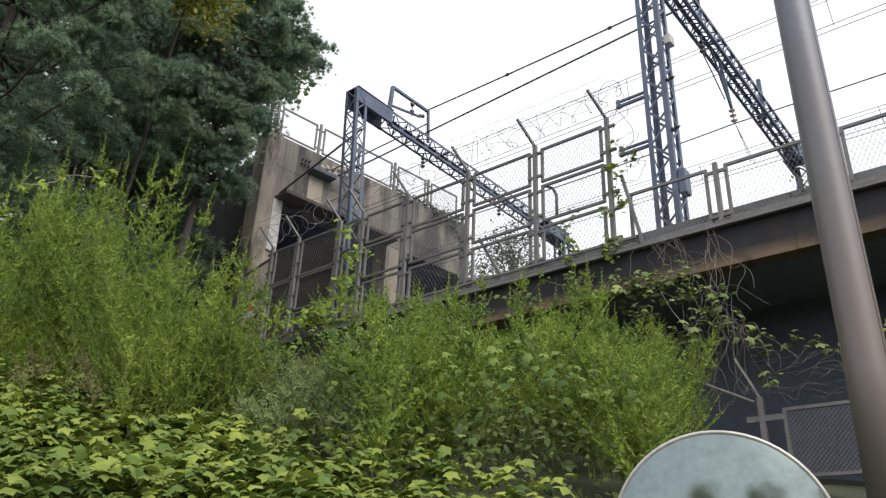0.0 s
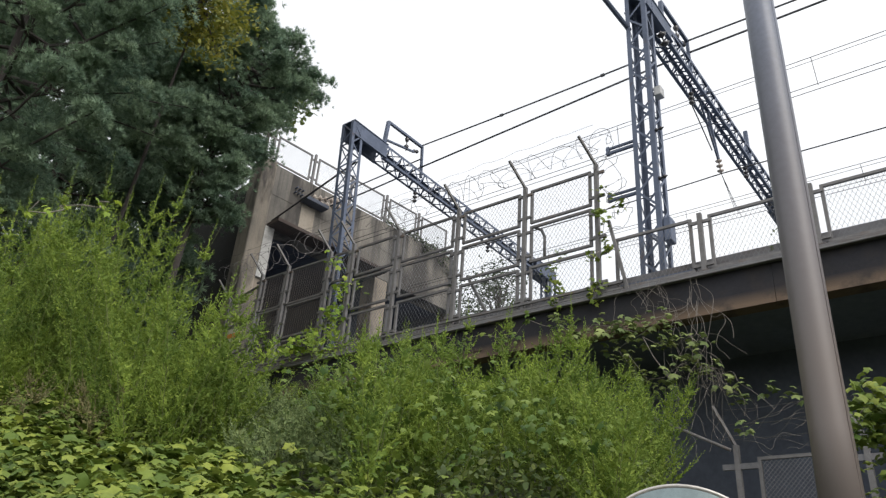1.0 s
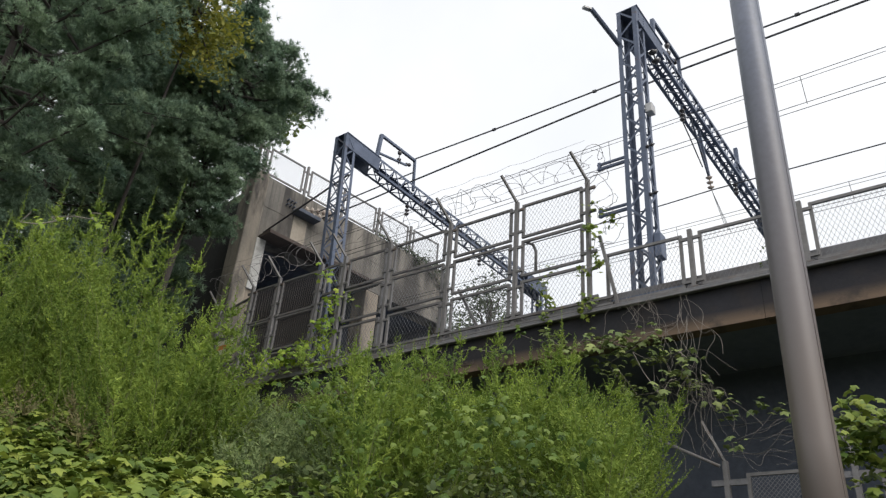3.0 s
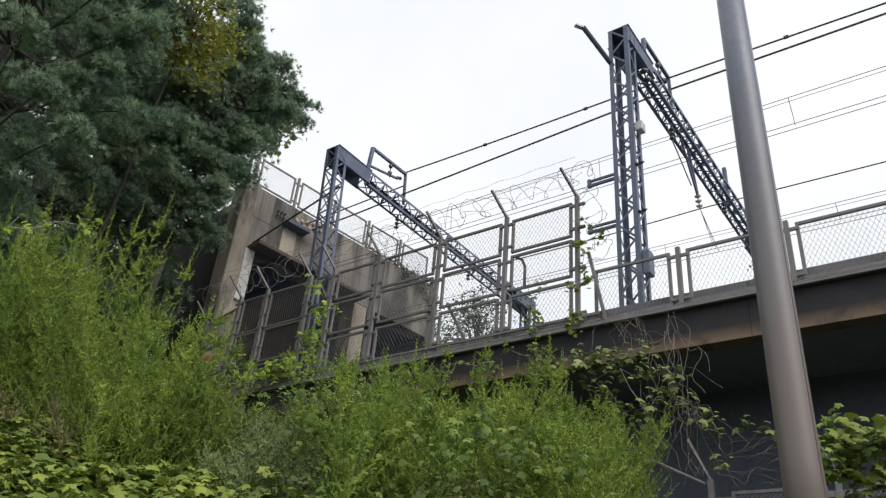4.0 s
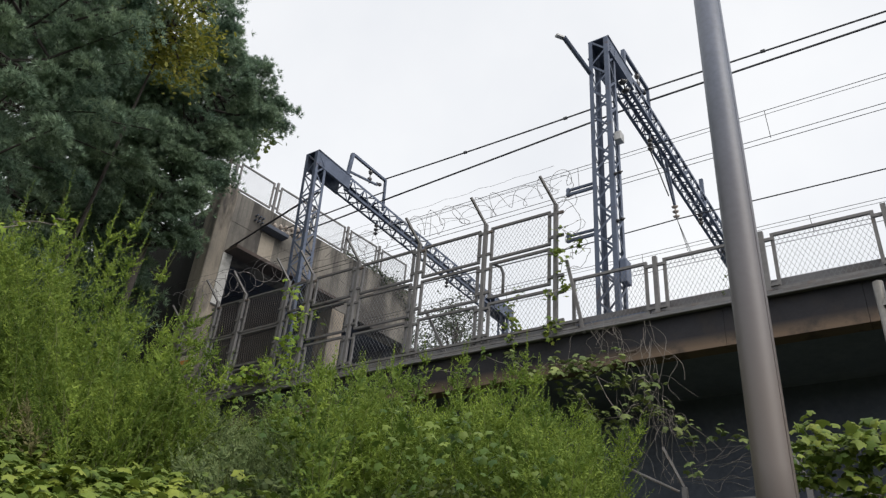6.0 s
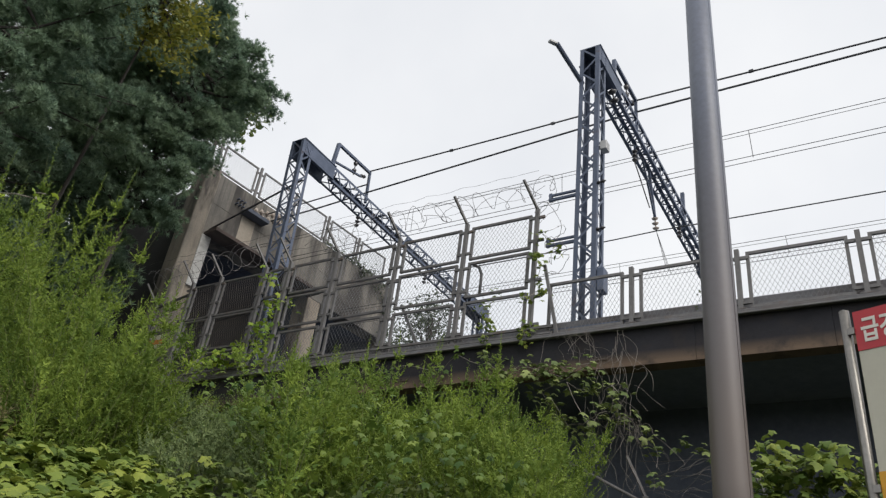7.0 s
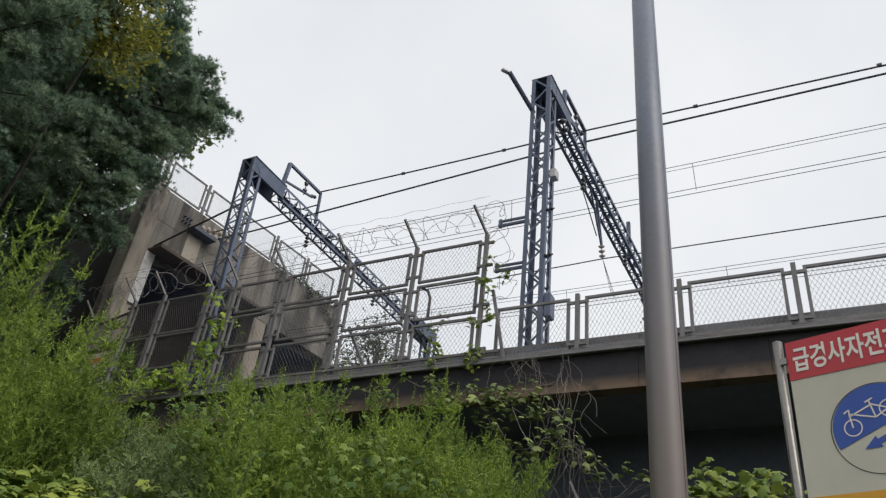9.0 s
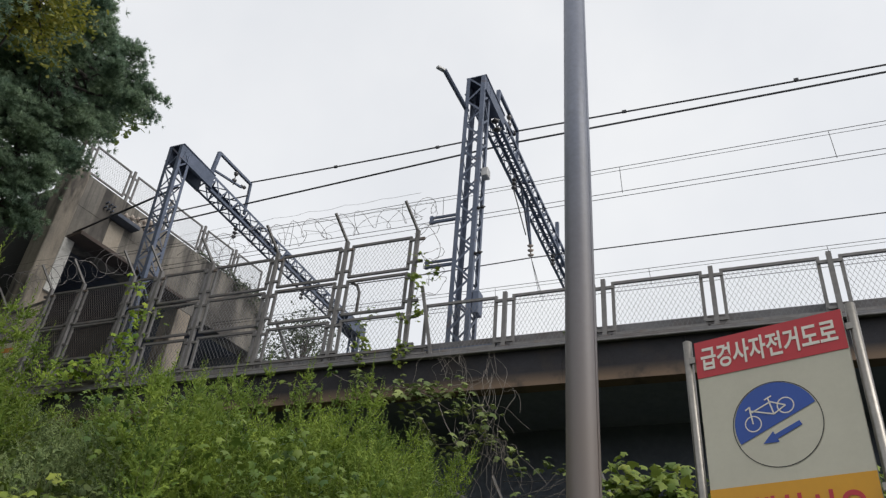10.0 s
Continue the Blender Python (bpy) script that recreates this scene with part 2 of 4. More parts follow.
def fast_mesh(name, verts, faces):
    """A mesh from arrays of vertices and of three- or four-cornered faces."""
    verts, faces = np.asarray(verts, np.float32), np.asarray(faces, np.int32)
    me = bpy.data.meshes.new(name)
    me.vertices.add(len(verts))
    me.vertices.foreach_set("co", verts.ravel())
    me.loops.add(faces.size)
    me.loops.foreach_set("vertex_index", faces.ravel())
    me.polygons.add(len(faces))
    me.polygons.foreach_set("loop_start", np.arange(len(faces), dtype=np.int32) * faces.shape[1])
    me.update(calc_edges=True)
    return me


def part(name, shape, mat, parent=None, label="", smooth=False, bevel=0.0):
    me = shape.mesh(name) if isinstance(shape, Geo) else shape
    if mat:
        me.materials.append(mat)
    if smooth:
        me.shade_smooth()
    ob = new(name, me)
    if parent:
        ob.parent = parent
    if label:
        ob["label"] = label
    if bevel:
        mod = ob.modifiers.new("bevel", "BEVEL")
        mod.width, mod.segments = bevel, 2
    return ob


def thing(name, label, category, group="", kind="", at=None):
    ob = new(name)
    ob.empty_display_size = 0.1
    if at is not None:
        ob.matrix_world = at
    return tagged(ob, label, category, group, kind)


rng = np.random.default_rng(7)


# ---- ground: a bank that climbs from the path to the viaduct ----
def smooth(x):
    x = min(1, max(0, x))
    return x * x * (3 - 2 * x)


def ground_z(x, y):
    d, s = -0.64 * x + 0.77 * y, 0.77 * x + 0.64 * y
    k = 1 - 0.3 * smooth(s / 5.6)
    z = 1.3 * smooth((d - 1.0) / 1.4) + (0.38 * max(0, min(d, 6) - 2.3) + 0.3 * max(0, d - 6)) * k
    z = min(z, 7.3)
    z += 0.12 * noise.noise((x * 0.6, y * 0.6, 0)) * smooth((d - 1) / 2)
    far = smooth((math.hypot(x, y) - 60) / 60)
    return z * (1 - far)


def make_ground():
    a = np.linspace(-1, 1, 150)
    c = 38 * a + 900 * a ** 9
    gx, gy = c - 6, c + 6
    verts = [(x, y, ground_z(x, y)) for y in gy for x in gx]
    n = len(a)
    faces = [(j * n + i, j * n + i + 1, (j + 1) * n + i + 1, (j + 1) * n + i) for j in range(n - 1) for i in range(n - 1)]
    ob = part("ground", fast_mesh("ground", verts, faces), M_SOIL, smooth=True)
    tagged(ob, "dark weedy soil bank climbing towards the railway viaduct", "ground", kind="structure")


make_ground()

# ---- viaduct deck ----
Y0, ZD = 12.53, 8.0
deck = thing("viaduct_deck", "dark concrete railway viaduct deck with rust-stained edge", "viaduct", kind="structure")
part("slab", Geo().box((-21, Y0 + 0.05, 7.50), (40, 26.2, ZD)), M_SOFFIT, deck)
for k in range(27):
    x0, x1 = -21 + 2.26 * k, -21 + 2.26 * (k + 1) - 0.005
    beam = part("fascia", Geo().box((x0, Y0 - 0.02, 7.29), (x1, Y0 + 0.3, 8.04)), M_FASCIA, deck, "near-black edge beam, rust brown below", bevel=0.006)
    if k % 2:
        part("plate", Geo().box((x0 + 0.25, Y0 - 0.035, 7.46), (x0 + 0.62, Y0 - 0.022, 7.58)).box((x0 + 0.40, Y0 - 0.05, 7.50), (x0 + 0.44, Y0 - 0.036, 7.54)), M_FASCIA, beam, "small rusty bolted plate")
part("ledge", Geo().box((-21, Y0 - 0.13, 8.045), (40, Y0 + 0.35, 8.12)), M_LEDGE, deck, "pale grey ledge", bevel=0.012)
part("kerb", Geo().box((-21, Y0 + 0.12, 8.121), (40, Y0 + 0.40, 8.29)).box((-21, Y0 + 0.17, 8.291), (40, Y0 + 0.40, 8.49)), M_LEDGE, deck, "weathered stepped concrete kerb", bevel=0.015)
part("conduit", Geo().tube([(-21, Y0 - 0.15, 8.03), (40, Y0 - 0.15, 8.03)], 0.018, 8), M_FENCE, deck, "thin grey conduit under the ledge")
for gy in (16.4, 20.4, 24.4):
    part("girder", Geo().box((-21, gy - 0.3, 6.6), (40, gy + 0.3, 7.546)), M_SOFFIT, deck, bevel=0.03)
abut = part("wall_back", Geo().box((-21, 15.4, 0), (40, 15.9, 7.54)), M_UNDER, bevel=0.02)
tagged(abut, "dark blue-grey concrete wall under the viaduct", "wall", kind="structure")
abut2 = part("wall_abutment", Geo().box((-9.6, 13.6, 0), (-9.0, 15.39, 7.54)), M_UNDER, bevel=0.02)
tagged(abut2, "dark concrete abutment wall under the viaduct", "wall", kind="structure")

# ---- tunnel portal ----
A, U = Vector((-19.42, 13.05, 0)), Vector((0.119, 0.9929, 0))
V = Vector((-0.9929, 0.119, 0))


def portal_box(u0, u1, v0, v1, z0, z1):
    g = Geo()
    pts = [A + U * u + V * v + Vector((0, 0, z)) for z in (z0, z1) for u, v in ((u0, v0), (u1, v0), (u1, v1), (u0, v1))]
    return g.add(pts, [(3, 2, 1, 0), (4, 5, 6, 7), (0, 1, 5, 4), (1, 2, 6, 5), (2, 3, 7, 6), (3, 0, 4, 7)])


portal = thing("tunnel_portal", "weathered streaky concrete portal of a twin railway tunnel", "tunnel portal", kind="structure")
WALL_END, SOFFIT = 10.0, 14.2
part("lintel", portal_box(0.56, WALL_END, 0, 0.7, SOFFIT, 16.68), M_LINTEL, portal, bevel=0.03)
part("pilaster", portal_box(-0.02, 0.555, -0.07, 0.75, 7.9, 16.72), M_PILASTER, portal, "paler corner pilaster", bevel=0.04)
part("jamb", portal_box(0.558, 0.92, 0, 0.7, 7.9, SOFFIT - 0.003), M_CONCRETE, portal, bevel=0.02)
part("reveal", portal_box(0.53, 0.90, -0.10, -0.004, 12.2, 14.13), M_WHITE, portal, "whitewashed strip beside the opening", bevel=0.01)
part("pillar", portal_box(5.6, 6.25, 0, 0.8, 7.9, SOFFIT - 0.003), M_CONCRETE, portal, bevel=0.03)
part("jamb", portal_box(9.68, 10.45, 0, 0.7, 7.9, SOFFIT - 0.003), M_CONCRETE, portal, bevel=0.03)
part("canopy", portal_box(0.62, 5.58, -0.72, -0.003, 14.14, 14.27), M_CANOPY, portal, "dark rusty lip over the opening", bevel=0.01)
for u in (1.5, 2.9, 4.3):
    part("canopy_bracket", portal_box(u, u + 0.08, -0.55, -0.004, 14.272, 14.33), M_CANOPY, portal)
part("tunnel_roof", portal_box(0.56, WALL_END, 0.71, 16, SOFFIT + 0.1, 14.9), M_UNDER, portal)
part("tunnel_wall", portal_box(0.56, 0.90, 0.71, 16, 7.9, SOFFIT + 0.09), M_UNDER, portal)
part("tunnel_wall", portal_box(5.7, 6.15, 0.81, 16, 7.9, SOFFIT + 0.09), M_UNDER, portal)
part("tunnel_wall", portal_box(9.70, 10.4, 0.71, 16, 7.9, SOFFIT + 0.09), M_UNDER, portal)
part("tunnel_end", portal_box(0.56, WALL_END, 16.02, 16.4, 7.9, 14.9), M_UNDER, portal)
part("top_slab", portal_box(0.56, WALL_END, 0.71, 9, 16.2, 16.66), M_CONCRETE, portal)
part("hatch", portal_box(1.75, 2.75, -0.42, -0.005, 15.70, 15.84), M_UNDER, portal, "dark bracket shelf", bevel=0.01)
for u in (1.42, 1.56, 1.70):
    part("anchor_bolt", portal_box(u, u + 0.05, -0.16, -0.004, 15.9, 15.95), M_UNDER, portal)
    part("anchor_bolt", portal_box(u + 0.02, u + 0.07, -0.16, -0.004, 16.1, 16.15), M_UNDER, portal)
part("patch", portal_box(1.85, 2.45, -0.012, -0.003, 14.5, 15.66), M_PATCH, portal, "pale render patch")
for z, u0, u1 in ((15.45, 0.58, 9.98), (14.75, 5.7, 9.98)):
    part("formwork_ridge", portal_box(u0, u1, -0.010, -0.003, z, z + 0.03), M_LINTEL, portal)
for u in (3.35, 5.15, 6.95, 8.75):
    part("joint_strip", portal_box(u, u + 0.02, -0.008, -0.004, 14.5, 16.64), M_LINTEL, portal)
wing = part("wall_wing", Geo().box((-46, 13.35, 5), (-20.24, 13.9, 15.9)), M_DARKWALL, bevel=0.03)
tagged(wing, "concrete wing wall, its colour darkened for the pines' shade", "wall", kind="structure")


# ---- mesh fences ----
def diamond_mesh(w, h, cell_w, cell_h, r):
    """Expanded metal: two families of slanting strands, cut to the panel."""
    g = Geo()
    k = cell_h / cell_w
    for sgn in (1, -1):
        x = -h / k - cell_w
        while x < w + h / k + cell_w:
            x0, x1 = x, x + sgn * h / k
            lo, hi = 0.0, 1.0
            dx = x1 - x0
            for edge, sign in ((0, 1), (w, -1)):
                a, b = sign * (x0 - edge), sign * (x1 - edge)
                if a < 0 and b < 0:
                    lo, hi = 1, 0
                elif a < 0:
                    lo = max(lo, -a / (b - a))
                elif b < 0:
                    hi = min(hi, a / (a - b))
            if hi - lo > 0.02:
                g.bar((x0 + dx * lo, sgn * r * 0.4, h * lo), (x0 + dx * hi, sgn * r * 0.4, h * hi), r, r, (0, 1, 0))
            x += cell_w
    return g


shared = {}


def fence(name, label):
    return thing(name, label, "fence")


def panel(root, m, w, h, cell=(0.085, 0.155), wire=0.0045, bar_w=0.055, mat=M_MESH):
    """One framed mesh panel: the frame is a part of the fence, the mesh a piece of the frame. Alike panels share their meshes."""
    key = (round(w, 2), round(h, 2), cell)
    if key not in shared:
        g = Geo().bar((0, 0, h), (w, 0, h), bar_w).bar((0, 0, 0), (w, 0, 0), bar_w)
        for x in (0, w):
            g.bar((x, 0, -bar_w / 2), (x, 0, h + bar_w / 2), bar_w + 0.004)
        fr, me = g.mesh("panel_frame"), diamond_mesh(w, h, *cell, wire).mesh("wire_mesh")
        fr.materials.append(M_FENCE)
        me.materials.append(mat)
        shared[key] = fr, me
    fr, me = shared[key]
    ob = part("panel_frame", fr, None, root)
    ob.matrix_basis = m
    part("wire_mesh", me, None, ob, "diamond wire mesh")
    return ob


def post(root, m, h, clips=(), arm=False):
    key = ("post", h, clips)
    if key not in shared:
        g = Geo().bar((0, 0, 0), (0, 0, h), 0.085).box((-0.11, -0.10, 0), (0.11, 0.10, 0.02))
        for z in clips:
            g.box((-0.19, -0.025, z - 0.03), (0.19, 0.025, z + 0.03))
        shared[key] = g.mesh("post")
        shared[key].materials.append(M_FENCE)
    ob = part("post", shared[key], None, root)
    ob.matrix_basis = m
    if arm:
        part("wire_arm", Geo().bar((0, 0, h - 0.02), (-0.18, -0.45, h + 0.56), 0.05), M_FENCE, ob, "slanting arm for barbed wire")
    return ob


low = fence("low_mesh_fence", "low grey steel fence of framed mesh panels on the viaduct ledge")
for k in range(11):
    x = -4.09 + 2.0 * k
    post(low, pose(x, Y0 - 0.03, 8.121), 1.27, (0.16, 1.08))
    panel(low, pose(x + 0.18, Y0, 8.20), 1.63, 1.10)
panel(low, pose(-5.84, Y0, 8.20), 1.55, 1.10)

tall = fence("tall_mesh_fence", "tall weathered grey security fence of mesh panels in three rows")
tall_x = [-6.24, -8.06, -9.98, -11.93, -13.55, -14.45, -16.2, -17.38]
for x in tall_x:
    post(tall, pose(x, Y0 - 0.03, 8.121), 3.19, (0.3, 0.95, 1.35, 1.95, 2.35, 2.95), True)
for x0, x1 in zip(tall_x[1:], tall_x[:-1]):
    if x0 > -15:
        for z, h in ((8.18, 1.0), (9.34, 0.86), (10.33, 0.83)):
            panel(tall, pose(x0 + 0.17, Y0, z), x1 - x0 - 0.34, h, (0.10, 0.15))
    else:
        for z, h in ((8.18, 0.72), (9.02, 0.96), (10.06, 1.08)):
            panel(tall, pose(x0 + 0.15, Y0, z), x1 - x0 - 0.30, h, (0.075, 0.16), 0.006, mat=M_OLDMESH)
# the last bay turns to the portal corner
turn = math.degrees(math.atan2(12.93 - Y0, -19.37 + 17.38))
for z, h in ((8.18, 0.72), (9.02, 0.92), (10.02, 0.96)):
    panel(tall, pose(-17.52, Y0 + 0.03, z, 0, 0, turn), 1.76, h, (0.075, 0.16), 0.006, mat=M_OLDMESH)
post(tall, pose(-19.36, 12.90, 8.121), 2.95, (), True)
part("stay", Geo().bar((-5.95, Y0 - 0.1, 9.75), (-5.58, Y0 - 0.1, 8.0), 0.06), M_FENCE, tall, "slanting stay")
part("stay", Geo().bar((-9.75, Y0 + 0.15, 9.5), (-8.9, Y0 + 0.15, 8.0), 0.06), M_FENCE, tall, "slanting stay")
part("bent_pipe", Geo().tube([(-7.92, Y0 + 0.1, 10.28), (-7.70, Y0 + 0.12, 10.14), (-7.62, Y0 + 0.12, 9.95), (-7.62, Y0 + 0.12, 9.45)], 0.035, 8), M_FENCE, tall, "short bent steel pipe", smooth=True)
for z in (8.16, 8.30):
    part("base_rail", Geo().bar((-17.3, Y0 - 0.085, z), (-5.7, Y0 - 0.085, z), 0.045), M_FENCE, tall)
notice = part("notice_plate", Geo().box((-18.75, 12.62, 9.3), (-18.05, 12.64, 9.8)), M_CREAM, tall, "small faded notice with an orange band")
part("orange_band", Geo().box((-18.72, 12.612, 9.5), (-18.08, 12.617, 9.64)), M_ORANGE, notice)

tray = part("cable_tray", Geo().box((-5.85, Y0 + 0.05, 8.14), (-4.25, Y0 + 0.13, 8.16)), M_STEEL)
tagged(tray, "dark perforated cable tray lying along the ledge", "cable tray")
for k in range(20):
    part("rung", Geo().bar((-5.82 + 0.08 * k, Y0 + 0.05, 8.16), (-5.78 + 0.08 * k, Y0 + 0.05, 8.26), 0.03, 0.012), M_STEEL, tray)
part("lip", Geo().box((-5.85, Y0 + 0.04, 8.26), (-4.25, Y0 + 0.06, 8.29)), M_STEEL, tray)

topf = fence("portal_fence", "pale grey mesh fence along the top of the portal")
face_turn = math.degrees(math.atan2(U.y, U.x))
for i in range(5):
    q = A + U * (0.52 + 1.83 * i) + V * 0.12
    panel(topf, pose(q.x, q.y, 16.84, 0, 0, face_turn), 1.47, 1.08)
    q = A + U * (0.33 + 1.83 * i) + V * 0.12
    post(topf, pose(q.x, q.y, 16.66, 0, 0, face_turn), 1.38, (0.3, 1.1))


# ---- razor wire ----
def coil(name, p, q, r, turns, label):
    p, q = Vector(p), Vector(q)
    ax = (q - p).normalized()
    side = ax.cross(Vector((0, 0, 1))).normalized()
    top = side.cross(ax)
    pts = []
    n = int(turns * 14)
    for i in range(n + 1):
        t = i / n
        w = 2 * math.pi * turns * t
        rr = r * (1 + 0.5 * noise.noise((t * 23, 3.1, p.x)))
        c = p.lerp(q, t) + ax * (0.35 * noise.noise((t * 27, 9.7, p.x))) + top * (0.16 * noise.noise((t * 11, 1.3, p.x)))
        pts.append(c + (side * math.cos(w) + top * math.sin(w)) * rr)
    g = Geo().tube(pts, 0.0055, 4)
    ob = part(name, g, M_WIRE)
    tagged(ob, label, "razor wire")
    barb = Geo()
    for i in range(0, n, 2):
        c = pts[i]
        d = Vector((noise.noise((i, 0.5, 0.1)), noise.noise((i, 7.5, 0.1)), noise.noise((i, 3.5, 0.1)))).normalized() * 0.02
        barb.bar(c - d, c + d, 0.008)
    part("barbs", barb, M_WIRE, ob)["kind"] = "stuff"
    return ob


coil("razor_wire", (-12.6, 12.28, 11.66), (-5.6, 12.28, 11.72), 0.24, 14, "loose coil of razor wire along the fence top")
coil("razor_wire", (-19.2, 12.5, 11.75), (-14.6, 12.3, 11.7), 0.32, 13, "tight coil of razor wire by the portal")
coil("razor_wire", (-13.0, 12.35, 11.52), (-6.0, 12.33, 11.62), 0.18, 9, "second stretched coil of razor wire on the fence top")
coil("razor_wire", (-6.1, 12.45, 11.7), (-5.7, 12.6, 9.6), 0.28, 6, "tangle of razor wire hanging beside the mast")
for z, y in ((11.62, 12.4), (11.88, 12.25), (12.1, 12.13)):
    pts = [(-6.1 - 13.2 * i / 40, y + 0.02 * math.sin(i * 1.9), z + 0.02 * math.sin(i * 2.3)) for i in range(41)]
    st = part("barbed_strand", Geo().tube(pts, 0.004, 4), M_WIRE)
    tagged(st, "single strand of barbed wire on the slanting arms", "barbed wire")


# ---- overhead line gantries ----
def lattice(root, name, p, q, a, b, wa, wb, leg, pitch):
    """A four-legged lattice member from p to q, wa wide along a and wb along b."""
    p, q, a, b = Vector(p), Vector(q), Vector(a), Vector(b)
    hold = new(name)
    hold.parent = root
    hold.empty_display_size = 0.1
    for sa in (-1, 1):
        for sb in (-1, 1):
            o = a * (sa * wa / 2) + b * (sb * wb / 2)
            part("chord", Geo().angle(p + o, q + o, a * -sa, b * -sb, leg), M_STEEL, hold)
    for vec, other, w, wo in ((a, b, wa, wb), (b, a, wb, wa)):
        for s in (-1, 1):
            base = other * (s * (wo / 2))
            n, ends = max(2, round((q - p).length / pitch)), (vec * (-w / 2 + leg / 2), vec * (w / 2 - leg / 2))
            for i in range(n):
                part("lacing_bar", Geo().bar(p.lerp(q, i / n) + base + ends[i % 2], p.lerp(q, (i + 1) / n) + base + ends[1 - i % 2], 0.05, 0.01, other), M_STEEL, hold)
    return hold


def insulator(root, name, p, q, sheds, r, mat):
    p, q = Vector(p), Vector(q)
    pts, rad = [p], [0.015]
    for i in range(sheds):
        for dt, rr in ((0.1, 0.02), (0.3, r), (0.6, r * 0.75), (0.75, 0.02)):
            pts.append(p.lerp(q, (i + dt) / sheds))
            rad.append(rr)
    pts.append(q)
    rad.append(0.015)
    return part(name, Geo().tube(pts, rad, 10), mat, root, "ribbed dark porcelain insulator" if mat is M_PORCELAIN else "ribbed pale porcelain insulator", smooth=True)


def gantry(x, lean, label, foot_z=ZD):
    root = thing("overhead_line_gantry", label, "gantry", "gantries over the tracks")
    X, Y, Z = Vector((1, 0, 0)), Vector((0, 1, 0)), Vector((0, 0, 1))
    yn, yf, zb, zt = 13.05, 25.2, 15.72, 16.30
    lattice(root, "near_mast", (x + lean, yn, foot_z), (x, yn, 16.27), X, Y, 0.50, 0.46, 0.10, 0.42)
    lattice(root, "far_mast", (x, yf, foot_z), (x, yf, 16.27), X, Y, 0.50, 0.46, 0.10, 0.42)
    lattice(root, "beam", (x, 14.3, (zb + zt) / 2), (x, 24.0, (zb + zt) / 2), X, Z, 0.46, zt - zb, 0.085, 0.31)
    for y0, y1 in ((12.86, 14.45), (23.85, 25.40)):
        for sx in (-1, 1):
            g = Geo().box((x + sx * 0.25 - 0.008, y0, zb + 0.06), (x + sx * 0.25 + 0.008, y1, 16.29))
            part("gusset_plate", g, M_STEEL, root)
            part("flange", Geo().box((x + sx * 0.25 - 0.05, y0, zb + 0.035), (x + sx * 0.25 + 0.05, y1, zb + 0.058)), M_STEEL, root, "riveted bottom flange")
            for i in range(5):
                for j in range(2):
                    c = (x + sx * 0.262, y0 + 0.12 + 0.28 * j, zb + 0.11 + i * 0.09)
                    part("rivet", Geo().box((c[0] - 0.008, c[1] - 0.013, c[2] - 0.013), (c[0] + 0.008, c[1] + 0.013, c[2] + 0.013)), M_STEEL, root)
        part("cover_plate", Geo().box((x - 0.28, y0 - 0.01, 16.292), (x + 0.28, y1 + 0.02, 16.32)), M_STEEL, root)
    # feeder bracket above the beam
    part("bracket", Geo().bar((x, 14.5, 16.3), (x, 14.6, 17.45), 0.10, 0.12).bar((x, 14.6, 17.45), (x, 16.45, 17.50), 0.09, 0.09)
         .bar((x, 16.42, 17.5), (x, 16.5, 16.25), 0.08, 0.08).bar((x, 14.62, 16.7), (x, 16.0, 17.05), 0.07, 0.06), M_STEEL, root, "steel feeder bracket frame")
    insulator(root, "insulator", (x, 15.6, 17.45), (x, 15.6, 16.85), 2, 0.085, M_PORCELAIN)
    insulator(root, "insulator", (x + 0.02, 15.95, 17.05), (x - 0.05, 16.3, 17.25), 2, 0.07, M_PORCELAIN)
    # hangers under the beam
    part("hanger", Geo().bar((x, 16.3, 15.7), (x, 16.3, 15.55), 0.05), M_STEEL, root)
    insulator(root, "insulator", (x, 16.3, 15.55), (x, 16.3, 15.1), 3, 0.085, M_PORCELAIN)
    insulator(root, "insulator", (x, 20.7, 15.65), (x, 20.7, 15.2), 3, 0.085, M_PORCELAIN)
    for y in (17.5, 18.4, 19.3, 22.3):
        part("clamp", Geo().box((x - 0.13, y - 0.05, 16.31), (x + 0.13, y + 0.05, 16.37)), M_STEEL, root, "clamp bolted on the beam")
    return root


g_far = gantry(-15.0, 0.45, "blue-grey riveted lattice gantry beside the tunnel portal")
g_near = gantry(-5.25, 0.03, "blue-grey lattice gantry standing behind the low fence")
# fittings of the nearer gantry's mast
part("lamp_arm", Geo().tube([(-5.47, 12.95, 15.22), (-5.60, 11.62, 15.42)], 0.06, 8), M_STEEL, g_near)
part("lamp_head", Geo().bar((-5.62, 11.66, 15.44), (-5.72, 11.45, 15.40), 0.10, 0.05), M_LAMP, g_near, "pale lamp head on the arm")
for z in (11.95, 10.70):
    part("bracket_arm", Geo().bar((-6.2, 12.95, z), (-5.45, 12.95, z), 0.05).bar((-6.2, 12.95, z - 0.12), (-5.45, 12.95, z - 0.12), 0.06)
         .bar((-6.15, 12.95, z - 0.16), (-6.15, 12.95, z + 0.05), 0.07), M_STEEL, g_near, "bracket arm with two bars")
    insulator(g_near, "insulator", (-4.99, 12.85, z), (-4.78, 12.85, z + 0.02), 2, 0.05, M_PORCELAIN)
part("drop_bracket", Geo().bar((-5.25, 20.2, 15.7), (-5.25, 21.3, 16.9), 0.06).bar((-5.25, 21.3, 15.9), (-5.25, 21.3, 17.4), 0.12), M_STEEL, g_near)
part("equipment_box", Geo().box((-4.97, 12.9, 12.95), (-4.80, 13.12, 13.2)), M_LAMP, g_near, "small pale equipment box", bevel=0.02)
